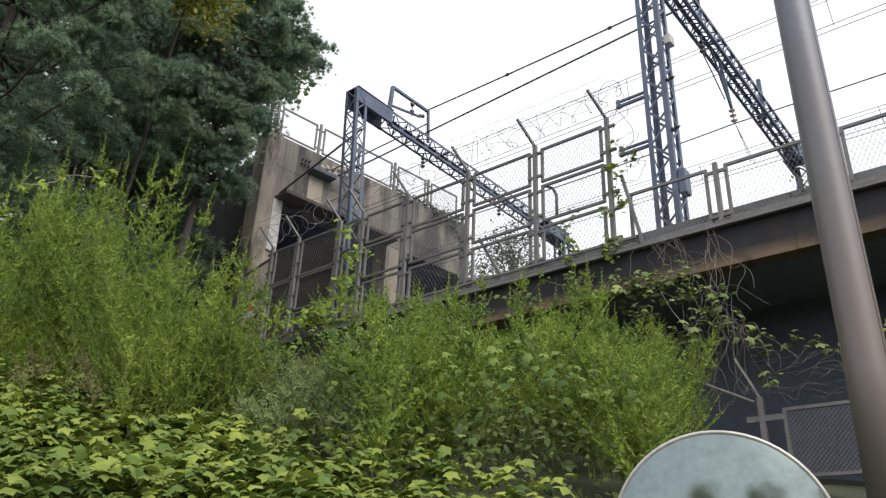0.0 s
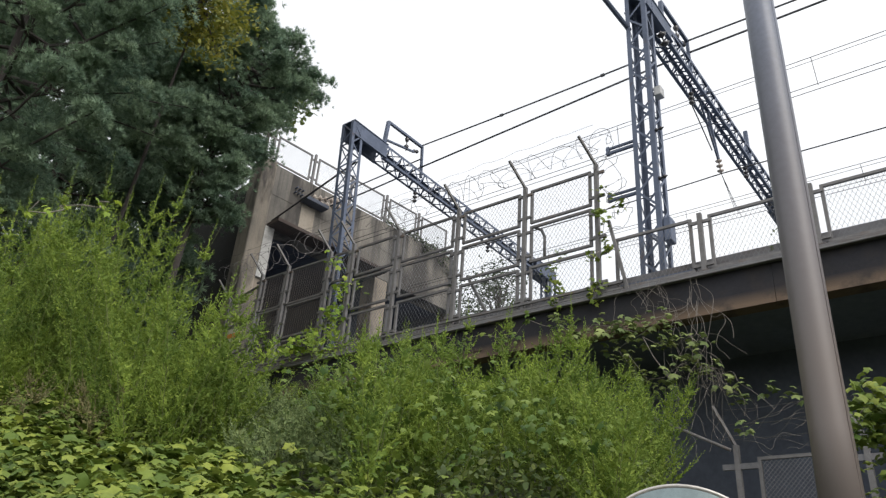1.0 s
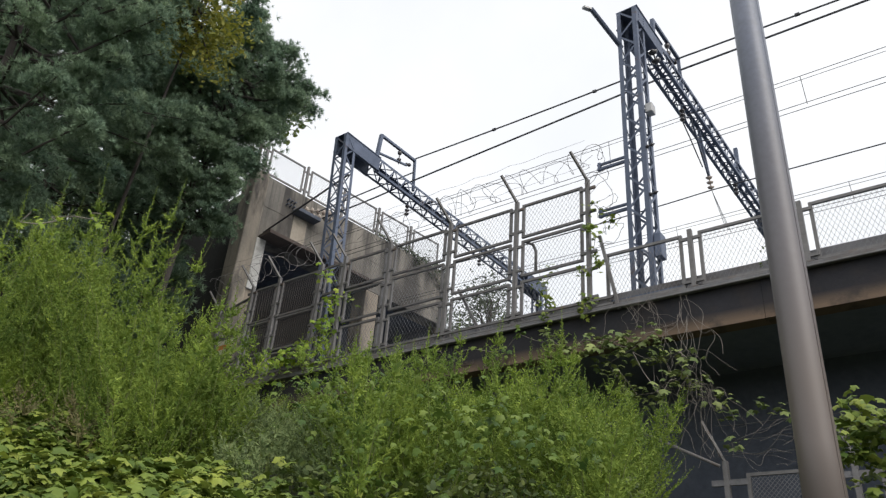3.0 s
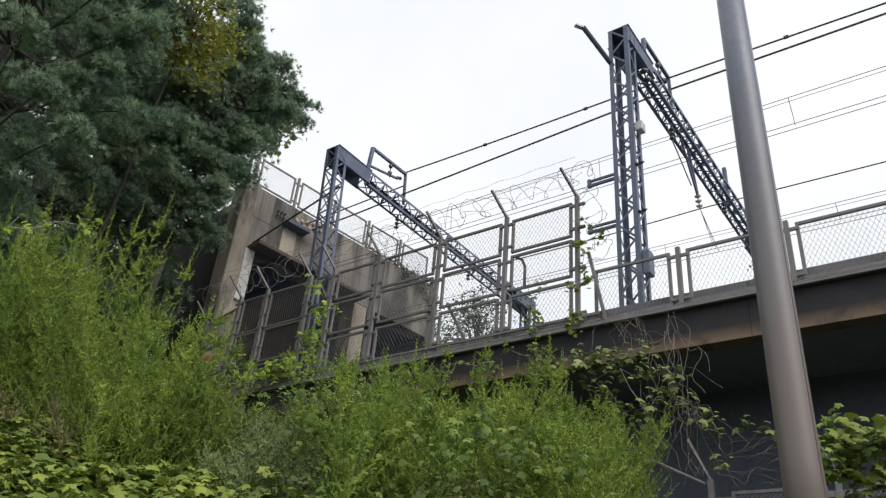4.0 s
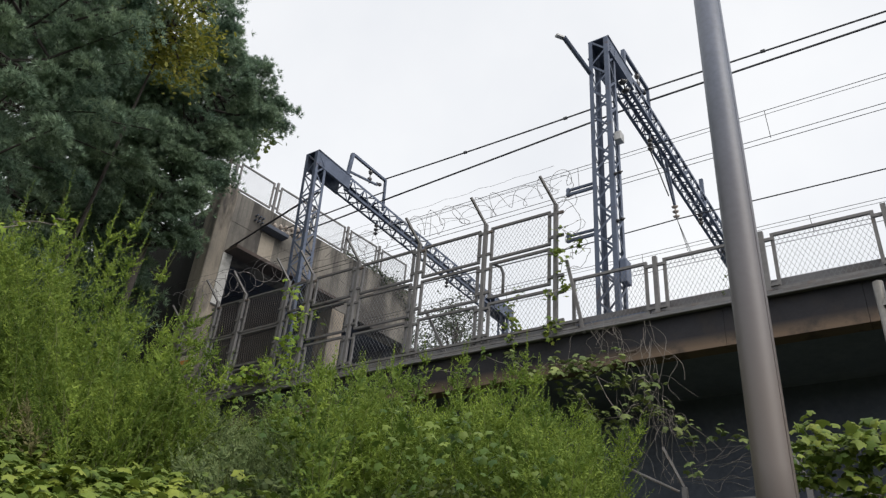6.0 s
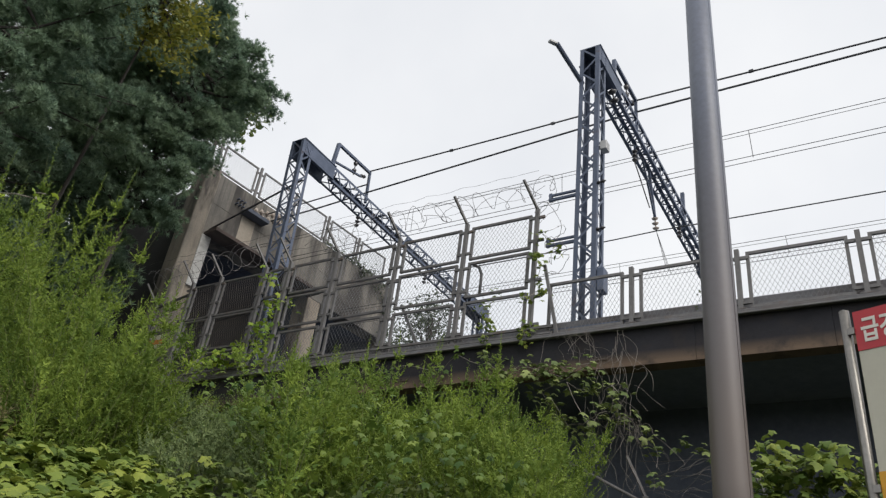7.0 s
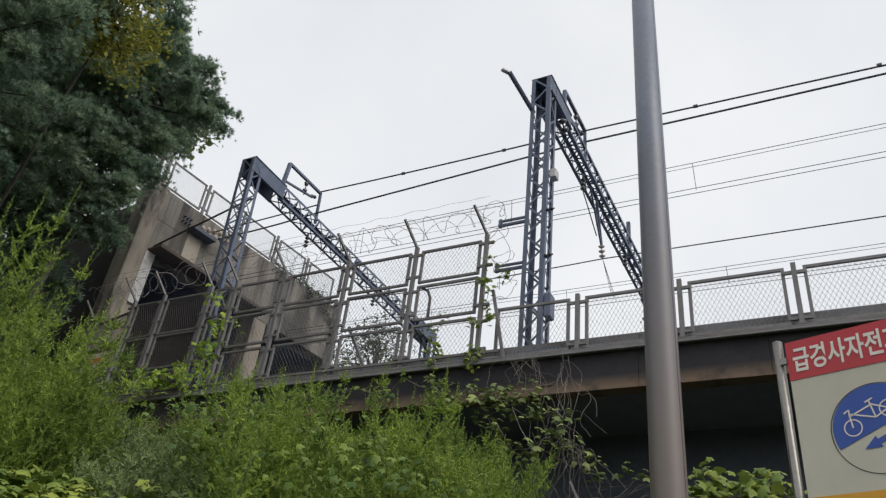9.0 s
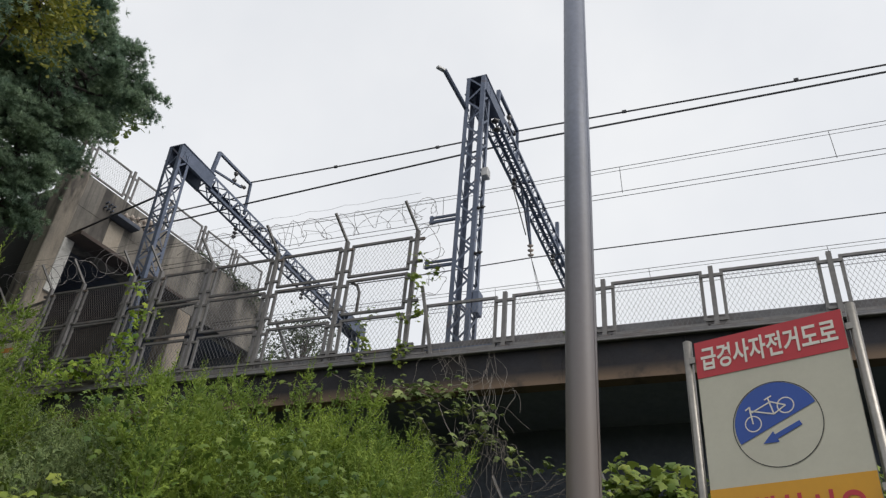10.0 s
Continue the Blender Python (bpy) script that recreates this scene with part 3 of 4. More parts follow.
part("equipment_box", Geo().box((-4.96, 12.86, 9.2), (-4.80, 13.12, 9.75)), M_STEEL, g_near, "switch box", bevel=0.02)
insulator(g_near, "insulator", (-5.0, 13.7, 15.55), (-5.0, 14.05, 15.25), 2, 0.13, M_PORCELAIN)
part("hanger_arm", Geo().bar((-5.25, 17.0, 15.72), (-5.25, 18.05, 14.35), 0.05).bar((-5.25, 17.6, 15.72), (-5.25, 18.08, 14.35), 0.07), M_STEEL, g_near, "V-shaped hanger")
insulator(g_near, "insulator", (-5.25, 18.05, 14.38), (-5.25, 18.16, 13.95), 3, 0.10, M_PALEINS)
for dy in (0.0, 0.25, 0.5):
    part("guy_wire", Geo().tube([(-5.25, 18.16, 13.97), (-5.2, 18.9 + dy, 13.1 + dy * 0.2)], 0.008, 4), M_CABLE, g_near)
part("jumper", Geo().tube([(-5.25, 16.3, 15.1), (-5.2, 16.6, 14.75), (-5.15, 17.0, 14.3), (-5.1, 17.1, 14.05)], 0.018, 5), M_CABLE, g_near, "slack jumper cable")
# anchor insulators on the portal wall
for k in range(2):
    a = A + U * (2.15 + 0.1 * k) + V * -0.12 + Vector((0, 0, 16.05 - 0.2 * k))
    ai = thing("anchor_insulator", "pale ribbed insulators anchoring the feeders to the portal", "insulator", "feeder anchors")
    insulator(ai, "insulator", a, a + U * 0.95 + V * -0.45 + Vector((0, 0, 0.08)), 5, 0.12, M_PALEINS)


# ---- wires ----
def wire(pts, r, label, name="overhead_wire"):
    ob = part(name, Geo().tube(pts, r, 6), M_CABLE)
    return tagged(ob, label, "wire", "wires over the tracks")


def run(x0, x1, y, z, sag=0.0, n=16, y1=None, z1=None):
    y1, z1 = (y if y1 is None else y1), (z if z1 is None else z1)
    return [(x0 + (x1 - x0) * i / n, y + (y1 - y) * i / n, z + (z1 - z) * i / n - sag * 4 * (i / n) * (1 - i / n)) for i in range(n + 1)]


END = 60


def clamps(ob, places):
    for p in places:
        part("clamp", Geo().bar((p[0] - 0.06, p[1], p[2]), (p[0] + 0.06, p[1], p[2]), 0.07), M_CABLE, ob)


up_feed = wire(run(-15, -5.25, 16.42, 17.58, 0.04, z1=17.50) + run(-5.25, END, 16.42, 17.50, 0.3, z1=16.9)[1:], 0.028, "thick black feeder cable on the gantry brackets")
wire(run(-15, -5.25, 16.45, 16.66, 0.0, z1=17.08) + run(-5.25, END, 16.45, 17.08, 0.25, z1=17.6)[1:], 0.032, "thick black feeder cable below the upper one")
clamps(up_feed, [(-11.6, 16.42, 17.52), (-7.9, 16.42, 17.49), (-2.0, 16.42, 17.43), (2.6, 16.42, 17.35)])
wire([(-18.5, 15.4, 15.9), (-15, 16.42, 17.0), (-15, 16.42, 17.5)], 0.025, "feeder cable led down to the portal anchor")
wire(run(-18.6, -15, 15.7, 15.8, 0.05, 8, 16.45, 16.66), 0.03, "feeder cable led to the portal anchor")
wire(run(-20, -15, 13.9, 14.35, 0.0, 6, 13.4, 15.1), 0.035, "thick black cable entering the tunnel mouth")
for yy, zm, zc in ((15.55, 14.72, 13.86), (20.3, 14.45, 13.85)):
    wire(run(-30, END, yy, zm, 0.05), 0.009, "thin messenger wire over the track")
    wire(run(-30, END, yy, zm - 0.12, 0.05), 0.007, "thin auxiliary wire over the track")
    wire(run(-30, END, yy, zc, 0.0), 0.009, "thin contact wire over the track")
    wire(run(-30, END, yy + 0.06, zc - 0.11, 0.0), 0.009, "second thin contact wire over the track")
    for x in range(-12, 20, 5):
        wire([(x - 0.1, yy, zm - 0.06), (x - 0.06, yy, zc - 0.05)], 0.008, "short dropper between the wires", "dropper_wire")
wire(run(-5.25, END, 18.15, 13.95, 0.25), 0.018, "black return cable hung from the gantry")
wire(run(-15, -5.25, 18.15, 13.95, 0.08), 0.018, "black return cable between the gantries")


# ---- street pole, convex mirror, road sign ----
def lamp_pole():
    x, y = -0.916, 5.08
    z = ground_z(x, y) - 0.1
    root = thing("street_pole", "tall plain grey-brown painted steel street pole", "pole")
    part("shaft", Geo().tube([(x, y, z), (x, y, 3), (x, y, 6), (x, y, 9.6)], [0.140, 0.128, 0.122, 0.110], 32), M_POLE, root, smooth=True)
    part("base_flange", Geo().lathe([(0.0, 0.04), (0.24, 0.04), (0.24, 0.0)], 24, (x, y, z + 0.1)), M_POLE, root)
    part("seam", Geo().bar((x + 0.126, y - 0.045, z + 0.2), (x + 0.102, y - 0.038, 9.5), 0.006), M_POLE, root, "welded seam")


lamp_pole()


def convex_mirror():
    c = Vector((-1.115, 2.965, 1.835))
    face = (Vector((0.15, -0.3, 1.35)) - c).normalized()
    m = Matrix.Translation(c) @ face.to_track_quat("Z", "Y").to_matrix().to_4x4()
    root = thing("traffic_mirror", "round convex traffic mirror with a worn grey rim", "mirror", at=m)
    R, sag, n = 0.40, 0.075, 14
    part("mirror_face", Geo().lathe([(max(1e-4, R * i / n), sag * (1 - (i / n) ** 2)) for i in range(n + 1)], 64), M_MIRROR, root, "silvered convex glass", smooth=True)
    part("rim", Geo().lathe([(R - 0.006, 0.003), (R + 0.002, 0.008), (R + 0.009, 0.002), (R + 0.009, -0.03), (R - 0.01, -0.04)], 64), M_RIM, root, "worn grey rim", smooth=True)
    part("back", Geo().lathe([(R, -0.035), (R * 0.7, -0.09), (0.001, -0.11)], 48), M_RIM, root, smooth=True)
    post = thing("mirror_post", "grey steel post carrying the traffic mirror", "post")
    p = c - face * 0.16
    z = ground_z(p.x, p.y) - 0.1
    part("shaft", Geo().tube([(p.x, p.y, z), (p.x, p.y, c.z + 0.05)], 0.038, 16), M_GALV, post, smooth=True)
    part("bracket", Geo().bar(p, c - face * 0.09, 0.06), M_GALV, post)


convex_mirror()


def road_sign():
    """A board between two tubes; local x runs along the board, z up, y away from the reader."""
    W, H = 0.80, 1.25
    m = pose(0.024, 3.82, 3.552 - H, 0, 0, -18)
    root = thing("road_sign", "red, cream and yellow bicycle road board on two steel tubes", "sign", at=m)
    board = part("board", Geo().box((0, 0, 0), (W, 0.018, H)), M_CREAM, root, "cream painted board", bevel=0.004)
    part("header", Geo().box((0.001, -0.004, H - 0.225), (W - 0.001, -0.0005, H - 0.001)), M_RED, board, "red header band")
    part("footer", Geo().box((0.001, -0.004, 0.001), (W - 0.001, -0.0005, H - 0.85)), M_YELLOW, board, "yellow footer band")

    def disc(r0, r1, a0, a1, y, mat, name, cx=0.39, cz=0.698, n=64):
        g = Geo()
        g.v = [(cx + r * math.cos(a0 + (a1 - a0) * i / n), y, cz + r * math.sin(a0 + (a1 - a0) * i / n)) for r in (r0, r1) for i in range(n + 1)]
        g.f = [(i, i + 1, n + 2 + i, n + 1 + i) for i in range(n)]
        return part(name, g, mat, board)

    tilt = radians(22.5)
    R = 0.228
    disc(R - 0.0045, R, 0, 2 * math.pi, -0.003, M_BLACK, "ring")
    half = Geo()
    arc = [tilt - 0.04 + (math.pi + 0.08) * i / 40 for i in range(41)]
    half.add([(0.39 + 0.216 * math.cos(a), -0.0035, 0.704 + 0.216 * math.sin(a)) for a in arc], [tuple(range(41))])
    part("blue_half", half, M_BLUE, board, "blue half disc")

    def bike(u, v):
        """From the emblem's own axes, along and across its slope."""
        return (0.39 + u * math.cos(tilt) - v * math.sin(tilt), 0.702 + u * math.sin(tilt) + v * math.cos(tilt))

    def stroke(p, q, w, mat, name, y=-0.006):
        (a, b), (c, d) = p, q
        return part(name, Geo().bar((a, y, b), (c, y, d), w, 0.002, (0, 1, 0)), mat, board)

    wl_, wr = bike(-0.105, 0.055), bike(0.085, 0.055)
    for c in (wl_, wr):
        disc(0.038, 0.044, 0, 2 * math.pi, -0.006, M_TEXT, "wheel", c[0], c[1], 32)
    crank, seat, head = bike(0.012, 0.045), bike(0.028, 0.135), bike(-0.085, 0.125)
    for p, q in ((wr, crank), (wr, bike(0.026, 0.115)), (crank, seat), (head, wl_), (head, crank), (bike(-0.083, 0.112), bike(0.024, 0.112)),
                 (bike(0.008, 0.137), bike(0.05, 0.137)), (head, bike(-0.075, 0.145)), (bike(-0.075, 0.145), bike(-0.105, 0.14))):
        stroke(p, q, 0.007, M_TEXT, "frame_tube")
    shaft0, shaft1 = bike(0.10, -0.062), bike(-0.045, -0.062)
    stroke(shaft0, shaft1, 0.026, M_BLUE, "arrow_shaft", -0.004)
    tip = Geo()
    tip.add([(q[0], -0.0045, q[1]) for q in (bike(-0.04, -0.030), bike(-0.115, -0.062), bike(-0.04, -0.094))], [(0, 1, 2)])
    part("arrow_head", tip, M_BLUE, board)

    def words(text, x0, z0, size, width, mat):
        cu = bpy.data.curves.new("words", "FONT")
        cu.body, cu.size, cu.extrude = text, size, 0.001
        cu.offset = size * 0.022
        cu.materials.append(mat)
        ob = new("lettering", cu)
        ob.parent = board
        bpy.context.view_layer.update()
        wide = max(ob.dimensions.x, 1e-3)
        ob.matrix_basis = pose(x0, -0.0065, z0, 90, 0, 0) @ Matrix.Diagonal((width / wide, 1, 1, 1))
        ob["label"] = "thick painted Korean lettering"

    words("급경사자전거도로", 0.03, H - 0.17, 0.15, 0.73, M_TEXT)
    words("서행하시오", 0.06, H - 1.10, 0.22, 0.68, M_RED)
    for x in (-0.045, W + 0.045):
        foot = m @ Vector((x, 0.01, 0))
        lo = ground_z(foot.x, foot.y) - 0.1 - foot.z
        part("tube", Geo().tube([(x, 0.01, lo), (x, 0.01, H + 0.02), (x, 0.01, H + 0.028)], [0.026, 0.026, 0.012], 16), M_GALV, root, "stainless steel tube", smooth=True)
        for z in (H - 0.11, 0.32):
            s = 1 if x < 0 else -1
            part("bolt", Geo().box((x + s * 0.024 - 0.012, -0.016, z - 0.018), (x + s * 0.024 + 0.022, 0.0, z + 0.018)), M_GALV, root)


road_sign()

# ---- lower fence under the viaduct ----
under = fence("lower_mesh_fence", "grey security fence under the viaduct with slanting wire arms")
for x in (-4.12, -2.1, -0.1, 1.9, 3.9, 5.9):
    z = ground_z(x, 13.3) - 0.1
    p = part("post", Geo().bar((x, 13.3, z), (x, 13.3, 5.12), 0.09), M_FENCE, under)
    part("wire_arm", Geo().bar((x, 13.3, 5.1), (x - 0.28, 13.1, 5.8), 0.045), M_FENCE, p)
    part("clip", Geo().box((x - 0.26, 13.27, 4.7), (x + 0.36, 13.33, 4.8)), M_LEDGE, p)
for x in (-3.75, -1.72, 0.28, 2.28, 4.28):
    panel(under, pose(x, 13.3, 3.78), 1.45, 1.08, (0.075, 0.08), 0.008)
for i, z in enumerate((5.2, 5.45, 5.7)):
    st = part("barbed_strand", Geo().tube([(-4.2 + 0.4 * k, 13.25 - 0.05 * i, z + 0.015 * math.sin(k * 2.1 + i)) for k in range(26)], 0.005, 4), M_WIRE)
    tagged(st, "strand of barbed wire over the lower fence", "barbed wire")
rail = part("handrail", Geo().tube([(-5.6, 13.0, 5.75), (-4.2, 13.25, 5.03)], 0.03, 8), M_FENCE)
tagged(rail, "sloping grey handrail beside the lower fence", "handrail")


# ---- plants ----
def turns(n, up, spread):
    """n random turns that carry z near the directions up (n x 3), spread by radians, with any spin."""
    z = up + rng.normal(0, spread, (n, 3))
    z /= np.linalg.norm(z, axis=1, keepdims=True)
    t = rng.normal(size=(n, 3))
    x = np.cross(t, z)
    x /= np.linalg.norm(x, axis=1, keepdims=True)
    y = np.cross(z, x)
    return np.stack([x, y, z], 2)


def scatter(name, tv, tf, places, rots, sizes):
    """Copies of a small template joined into one mesh."""
    n, k = len(places), len(tv)
    v = np.einsum("nij,kj->nki", rots, tv) * np.asarray(sizes)[:, None, None] + np.asarray(places)[:, None, :]
    f = np.asarray(tf)[None] + (np.arange(n) * k)[:, None, None]
    return fast_mesh(name, v.reshape(-1, 3), f.reshape(-1, np.asarray(tf).shape[1]))


def palmate():
    """A five-lobed leaf, one unit across, its stalk at the origin, blade along y."""
    out = []
    for ang, r in ((-155, 0.20), (-118, 0.46), (-92, 0.38), (-58, 0.60), (-32, 0.44), (0, 0.72), (32, 0.44), (58, 0.60), (92, 0.38), (118, 0.46), (155, 0.20)):
        a = radians(ang)
        out.append((math.sin(a) * r, math.cos(a) * r + 0.1, -0.16 * (r / 0.5) ** 2))
    v = [(0, 0.1, 0.05)] + out
    return np.array(v), np.array([(0, i, i + 1) for i in range(1, 11)])


PV, PF = palmate()
OVAL_V = np.array([(0, 0, 0), (0.28, 0.3, 0.05), (0.2, 0.75, 0), (0, 1, -0.06), (-0.2, 0.75, 0), (-0.28, 0.3, 0.05)])
OVAL_F = np.array([(0, 1, 5), (1, 2, 5), (2, 4, 5), (2, 3, 4)])


def from_view(d, s):
    return -0.64 * d + 0.77 * s, 0.77 * d + 0.64 * s


def hop_edge(s):
    """How far up the bank the hop mat reaches."""
    return 6.1 - 0.9 * np.clip(s + 2.4, 0, 3)


def hop_carpet():
    """Hop vines heaped over the foot of the bank, in overlapping shelves of leaves."""
    n = 30000
    d, s = rng.uniform(2.4, 6.6, n), rng.uniform(-5.0, 0.6, n)
    keep = d < hop_edge(s) + 0.22 * rng.normal(size=n)
    d, s = d[keep], s[keep]
    x, y = from_view(d, s)
    heap = 0.22 + 0.22 * np.clip((-2.6 - s) / 1.2, 0, 1)
    z = np.array([ground_z(a, b) + 0.2 * noise.noise((a * 1.3, b * 1.3, 4)) + 0.12 * noise.noise((a * 3.6, b * 3.6, 8)) for a, b in zip(x, y)]) + heap
    z += 0.1 - 0.4 * rng.uniform(size=len(z)) ** 2
    up = np.tile(np.array([0.10, -0.14, 1.0]), (len(z), 1))
    me = scatter("leaves", PV, PF, np.stack([x, y, z], 1), turns(len(z), up, 0.32), rng.uniform(0.055, 0.115, len(z)))
    root = thing("hop_vines", "thick mat of bright green lobed hop leaves on the bank", "vine", kind="stuff")
    part("leaves", me, M_VINE, root)


hop_carpet()


def feather_bush(name, label, spots, h_lo, h_hi, mat=M_FEATHER, leaf=0.040, lean=0.34, wide=0.40, spacing=0.0060, clumps=0):
    """Upright stems with feathery side shoots, joined into one crown."""
    root = thing(name, label, "bush", kind="stuff")
    pl, di, sz = [], [], []
    stems = Geo()
    heads = np.array(spots[:clumps]) if clumps else None
    size = rng.uniform(0.1, 1.0, max(clumps, 1))
    for i, (x, y) in enumerate(spots):
        if clumps:
            x, y = heads[i % clumps] + rng.normal(0, 0.12, 2)
        z = ground_z(x, y) - 0.05
        h = h_lo + (h_hi - h_lo) * rng.uniform() ** 1.5
        az = rng.uniform(0, 2 * math.pi)
        ln = rng.uniform(0.05, lean) * h
        if clumps:
            off = np.array([x, y]) - heads[i % clumps]
            rel = min(float(np.hypot(*off)) / 0.30, 1.0)
            h = (h_lo + (h_hi - h_lo) * size[i % clumps]) * (1.12 - 0.42 * rel) * rng.uniform(0.85, 1.05)
            if rel > 0.05:
                az = math.atan2(off[1], off[0]) + rng.normal(0, 0.35)
            ln = (0.05 + 0.5 * rel) * h * rng.uniform(0.6, 1.2)
        slim = 1.0
        if clumps and i % 4 == 0:
            h, ln, slim = h * rng.uniform(1.12, 1.3), ln * 0.8, 0.5
        base = np.array([x, y, z])
        tip = base + np.array([math.cos(az) * ln, math.sin(az) * ln, h])
        bend = np.array([math.cos(az), math.sin(az), 0]) * ln * 0.3
        axis = [base + (tip - base) * t - bend * math.sin(math.pi * t) for t in (0, 0.35, 0.7, 1)]
        stems.tube(axis, [0.0045, 0.0035, 0.002, 0.001], 4, False)
        shoots = int(24 * h / 1.4) + 3
        for k_shoot in range(shoots):
            t = 1.0 if k_shoot == 0 else 0.10 + 0.88 * (k_shoot + rng.uniform()) / shoots
            c = base + (tip - base) * min(t, 0.86) - bend * math.sin(math.pi * min(t, 0.86))
            a = rng.uniform(0, 2 * math.pi)
            length = slim * wide * (1.08 - t) ** 0.7 * rng.uniform(0.6, 1.15) + 0.06
            rise = rng.uniform(0.45, 1.3)
            out = np.array([math.cos(a), math.sin(a), rise])
            if k_shoot == 0:
                out, length = tip - base, 0.16 * h
            out = out / np.linalg.norm(out)
            k = max(8, int(length / spacing))
            u = np.linspace(0.06, 1, k)[:, None]
            pts = c + out * length * u + np.array([0, 0, 0.22]) * length * u ** 2
            pl.append(pts)
            o = rng.normal(size=(k, 3)) * 0.55 + out * 0.85
            di.append(o / np.linalg.norm(o, axis=1, keepdims=True))
            sz.append(leaf * rng.uniform(0.6, 1.25, k) * (1.3 - 0.95 * u[:, 0]))
    pl, di, sz = np.concatenate(pl), np.concatenate(di), np.concatenate(sz)
    n = len(pl)
    side = np.cross(di, rng.normal(size=(n, 3)))
    side /= np.linalg.norm(side, axis=1, keepdims=True)
    a, b = pl, pl + di * sz[:, None]
    mid, w = (a + b) / 2, side * (sz * 0.19)[:, None]
    v = np.stack([a, mid + w, b, mid - w], 1).reshape(-1, 3)
    f = np.arange(n * 4).reshape(-1, 4)
    part("foliage", fast_mesh("foliage", v, f), mat, root)
    part("stems", stems, M_STEM, root)
    return root


def spots(n, d0, d1, s0, s1, test=None):
    out = []
    while len(out) < n:
        d, s = rng.uniform(d0, d1), rng.uniform(s0, s1)
        if test is None or test(d, s):
            out.append(from_view(d, s))
    return out


feather_bush("feathery_bush", "dense feathery yellow-green weed bush on the bank",
             spots(200, 4.4, 8.4, -1.4, 3.2, lambda d, s: -0.11 * d < s < (0.27 + 0.07 * rng.uniform()) * d), 0.95, 1.66, clumps=26)
feather_bush("feathery_bush", "tall feathery green weeds beside the pines",
             spots(90, 5.6, 9.2, -5.6, -1.4, lambda d, s: s < -0.40 * d and d > hop_edge(s) - 0.1), 1.5, 2.5, clumps=11)
feather_bush("feathery_bush", "tallest feathery weeds at the foot of the pines",
             spots(55, 6.2, 8.6, -5.2, -2.8, lambda d, s: -0.62 * d < s < -0.46 * d), 2.1, 2.95, clumps=7)
feather_bush("feathery_bush", "rounded feathery green weeds below the portal corner",
             spots(80, 5.0, 8.8, -3.6, -1.4, lambda d, s: -0.40 * d < s < -0.285 * d and d > hop_edge(s) - 0.1), 0.95, 1.75, clumps=9)
feather_bush("feathery_bush", "low feathery weeds in the dip between the bushes",
             spots(60, 5.0, 8.5, -2.6, -0.6, lambda d, s: -0.29 * d < s < -0.12 * d and d > hop_edge(s)), 0.4, 0.8, mat=M_FEATHER_GREY)
feather_bush("dry_weeds", "brown dried weeds among the green ones", spots(6, 5.4, 6.2, -3.4, -2.2), 0.5, 0.8, mat=M_DRY)


def undergrowth():
    """Small dark leaves close to the ground under the weeds."""
    pts = np.array([(x, y, ground_z(x, y) + rng.uniform(0.02, 0.42)) for x, y in spots(12000, 4.3, 9.2, -5.4, 3.0, lambda d, s: s < 0.3 * d and d > hop_edge(s) + 0.2)])
    n = len(pts)
    root = thing("undergrowth", "dark green undergrowth between the weeds", "weeds", kind="stuff")
    part("leaves", scatter("leaves", OVAL_V, OVAL_F, pts, turns(n, np.tile(np.array([0.2, -0.3, 0.8]), (n, 1)), 0.6), rng.uniform(0.035, 0.08, n)), M_GREENLEAF, root)


undergrowth()


def leaf_cloud(name, label, centres, radius, n, size, mat, tv=PV, tf=PF, squash=0.8, up=(0.3, -0.4, 0.8), spread=0.5, stem=True, category="vine"):
    """Leaves scattered about points, with thin stems running from point to point."""
    centres = np.asarray(centres, float)
    i = rng.integers(0, len(centres), n)
    off = rng.normal(0, radius / 1.6, (n, 3)) * np.array([1, 1, squash])
    me = scatter("leaves", tv, tf, centres[i] + off, turns(n, np.tile(np.array(up), (n, 1)), spread), rng.uniform(size * 0.6, size * 1.25, n))
    root = thing(name, label, category, kind="stuff")
    part("leaves", me, mat, root)
    if stem:
        g = Geo()
        for a, b in zip(centres[:-1], centres[1:]):
            if np.linalg.norm(a - b) < 1.2:
                g.tube([a, (a + b) / 2 + rng.normal(0, 0.05, 3), b], 0.006, 4, False)
        if g.v:
            part("stems", g, M_DEADVINE, root)
    return root


def line(p, q, n, wob=0.1):
    p, q = np.array(p), np.array(q)
    return [p + (q - p) * t + rng.normal(0, wob, 3) for t in np.linspace(0, 1, n)]


# broad leaves among the weeds
mixed = []
for x, y in spots(60, 4.5, 7.2, -1.5, 0.2, lambda d, s: -0.17 * d < s < 0.0 * d) + spots(9, 4.3, 5.0, -0.2, 1.2):
    mixed.append((x, y, ground_z(x, y) + rng.uniform(0.3, 0.95)))
leaf_cloud("climbing_hop", "broad lobed hop leaves climbing among the weeds", mixed, 0.22, 1500, 0.066, M_HOPSHADE, stem=False)
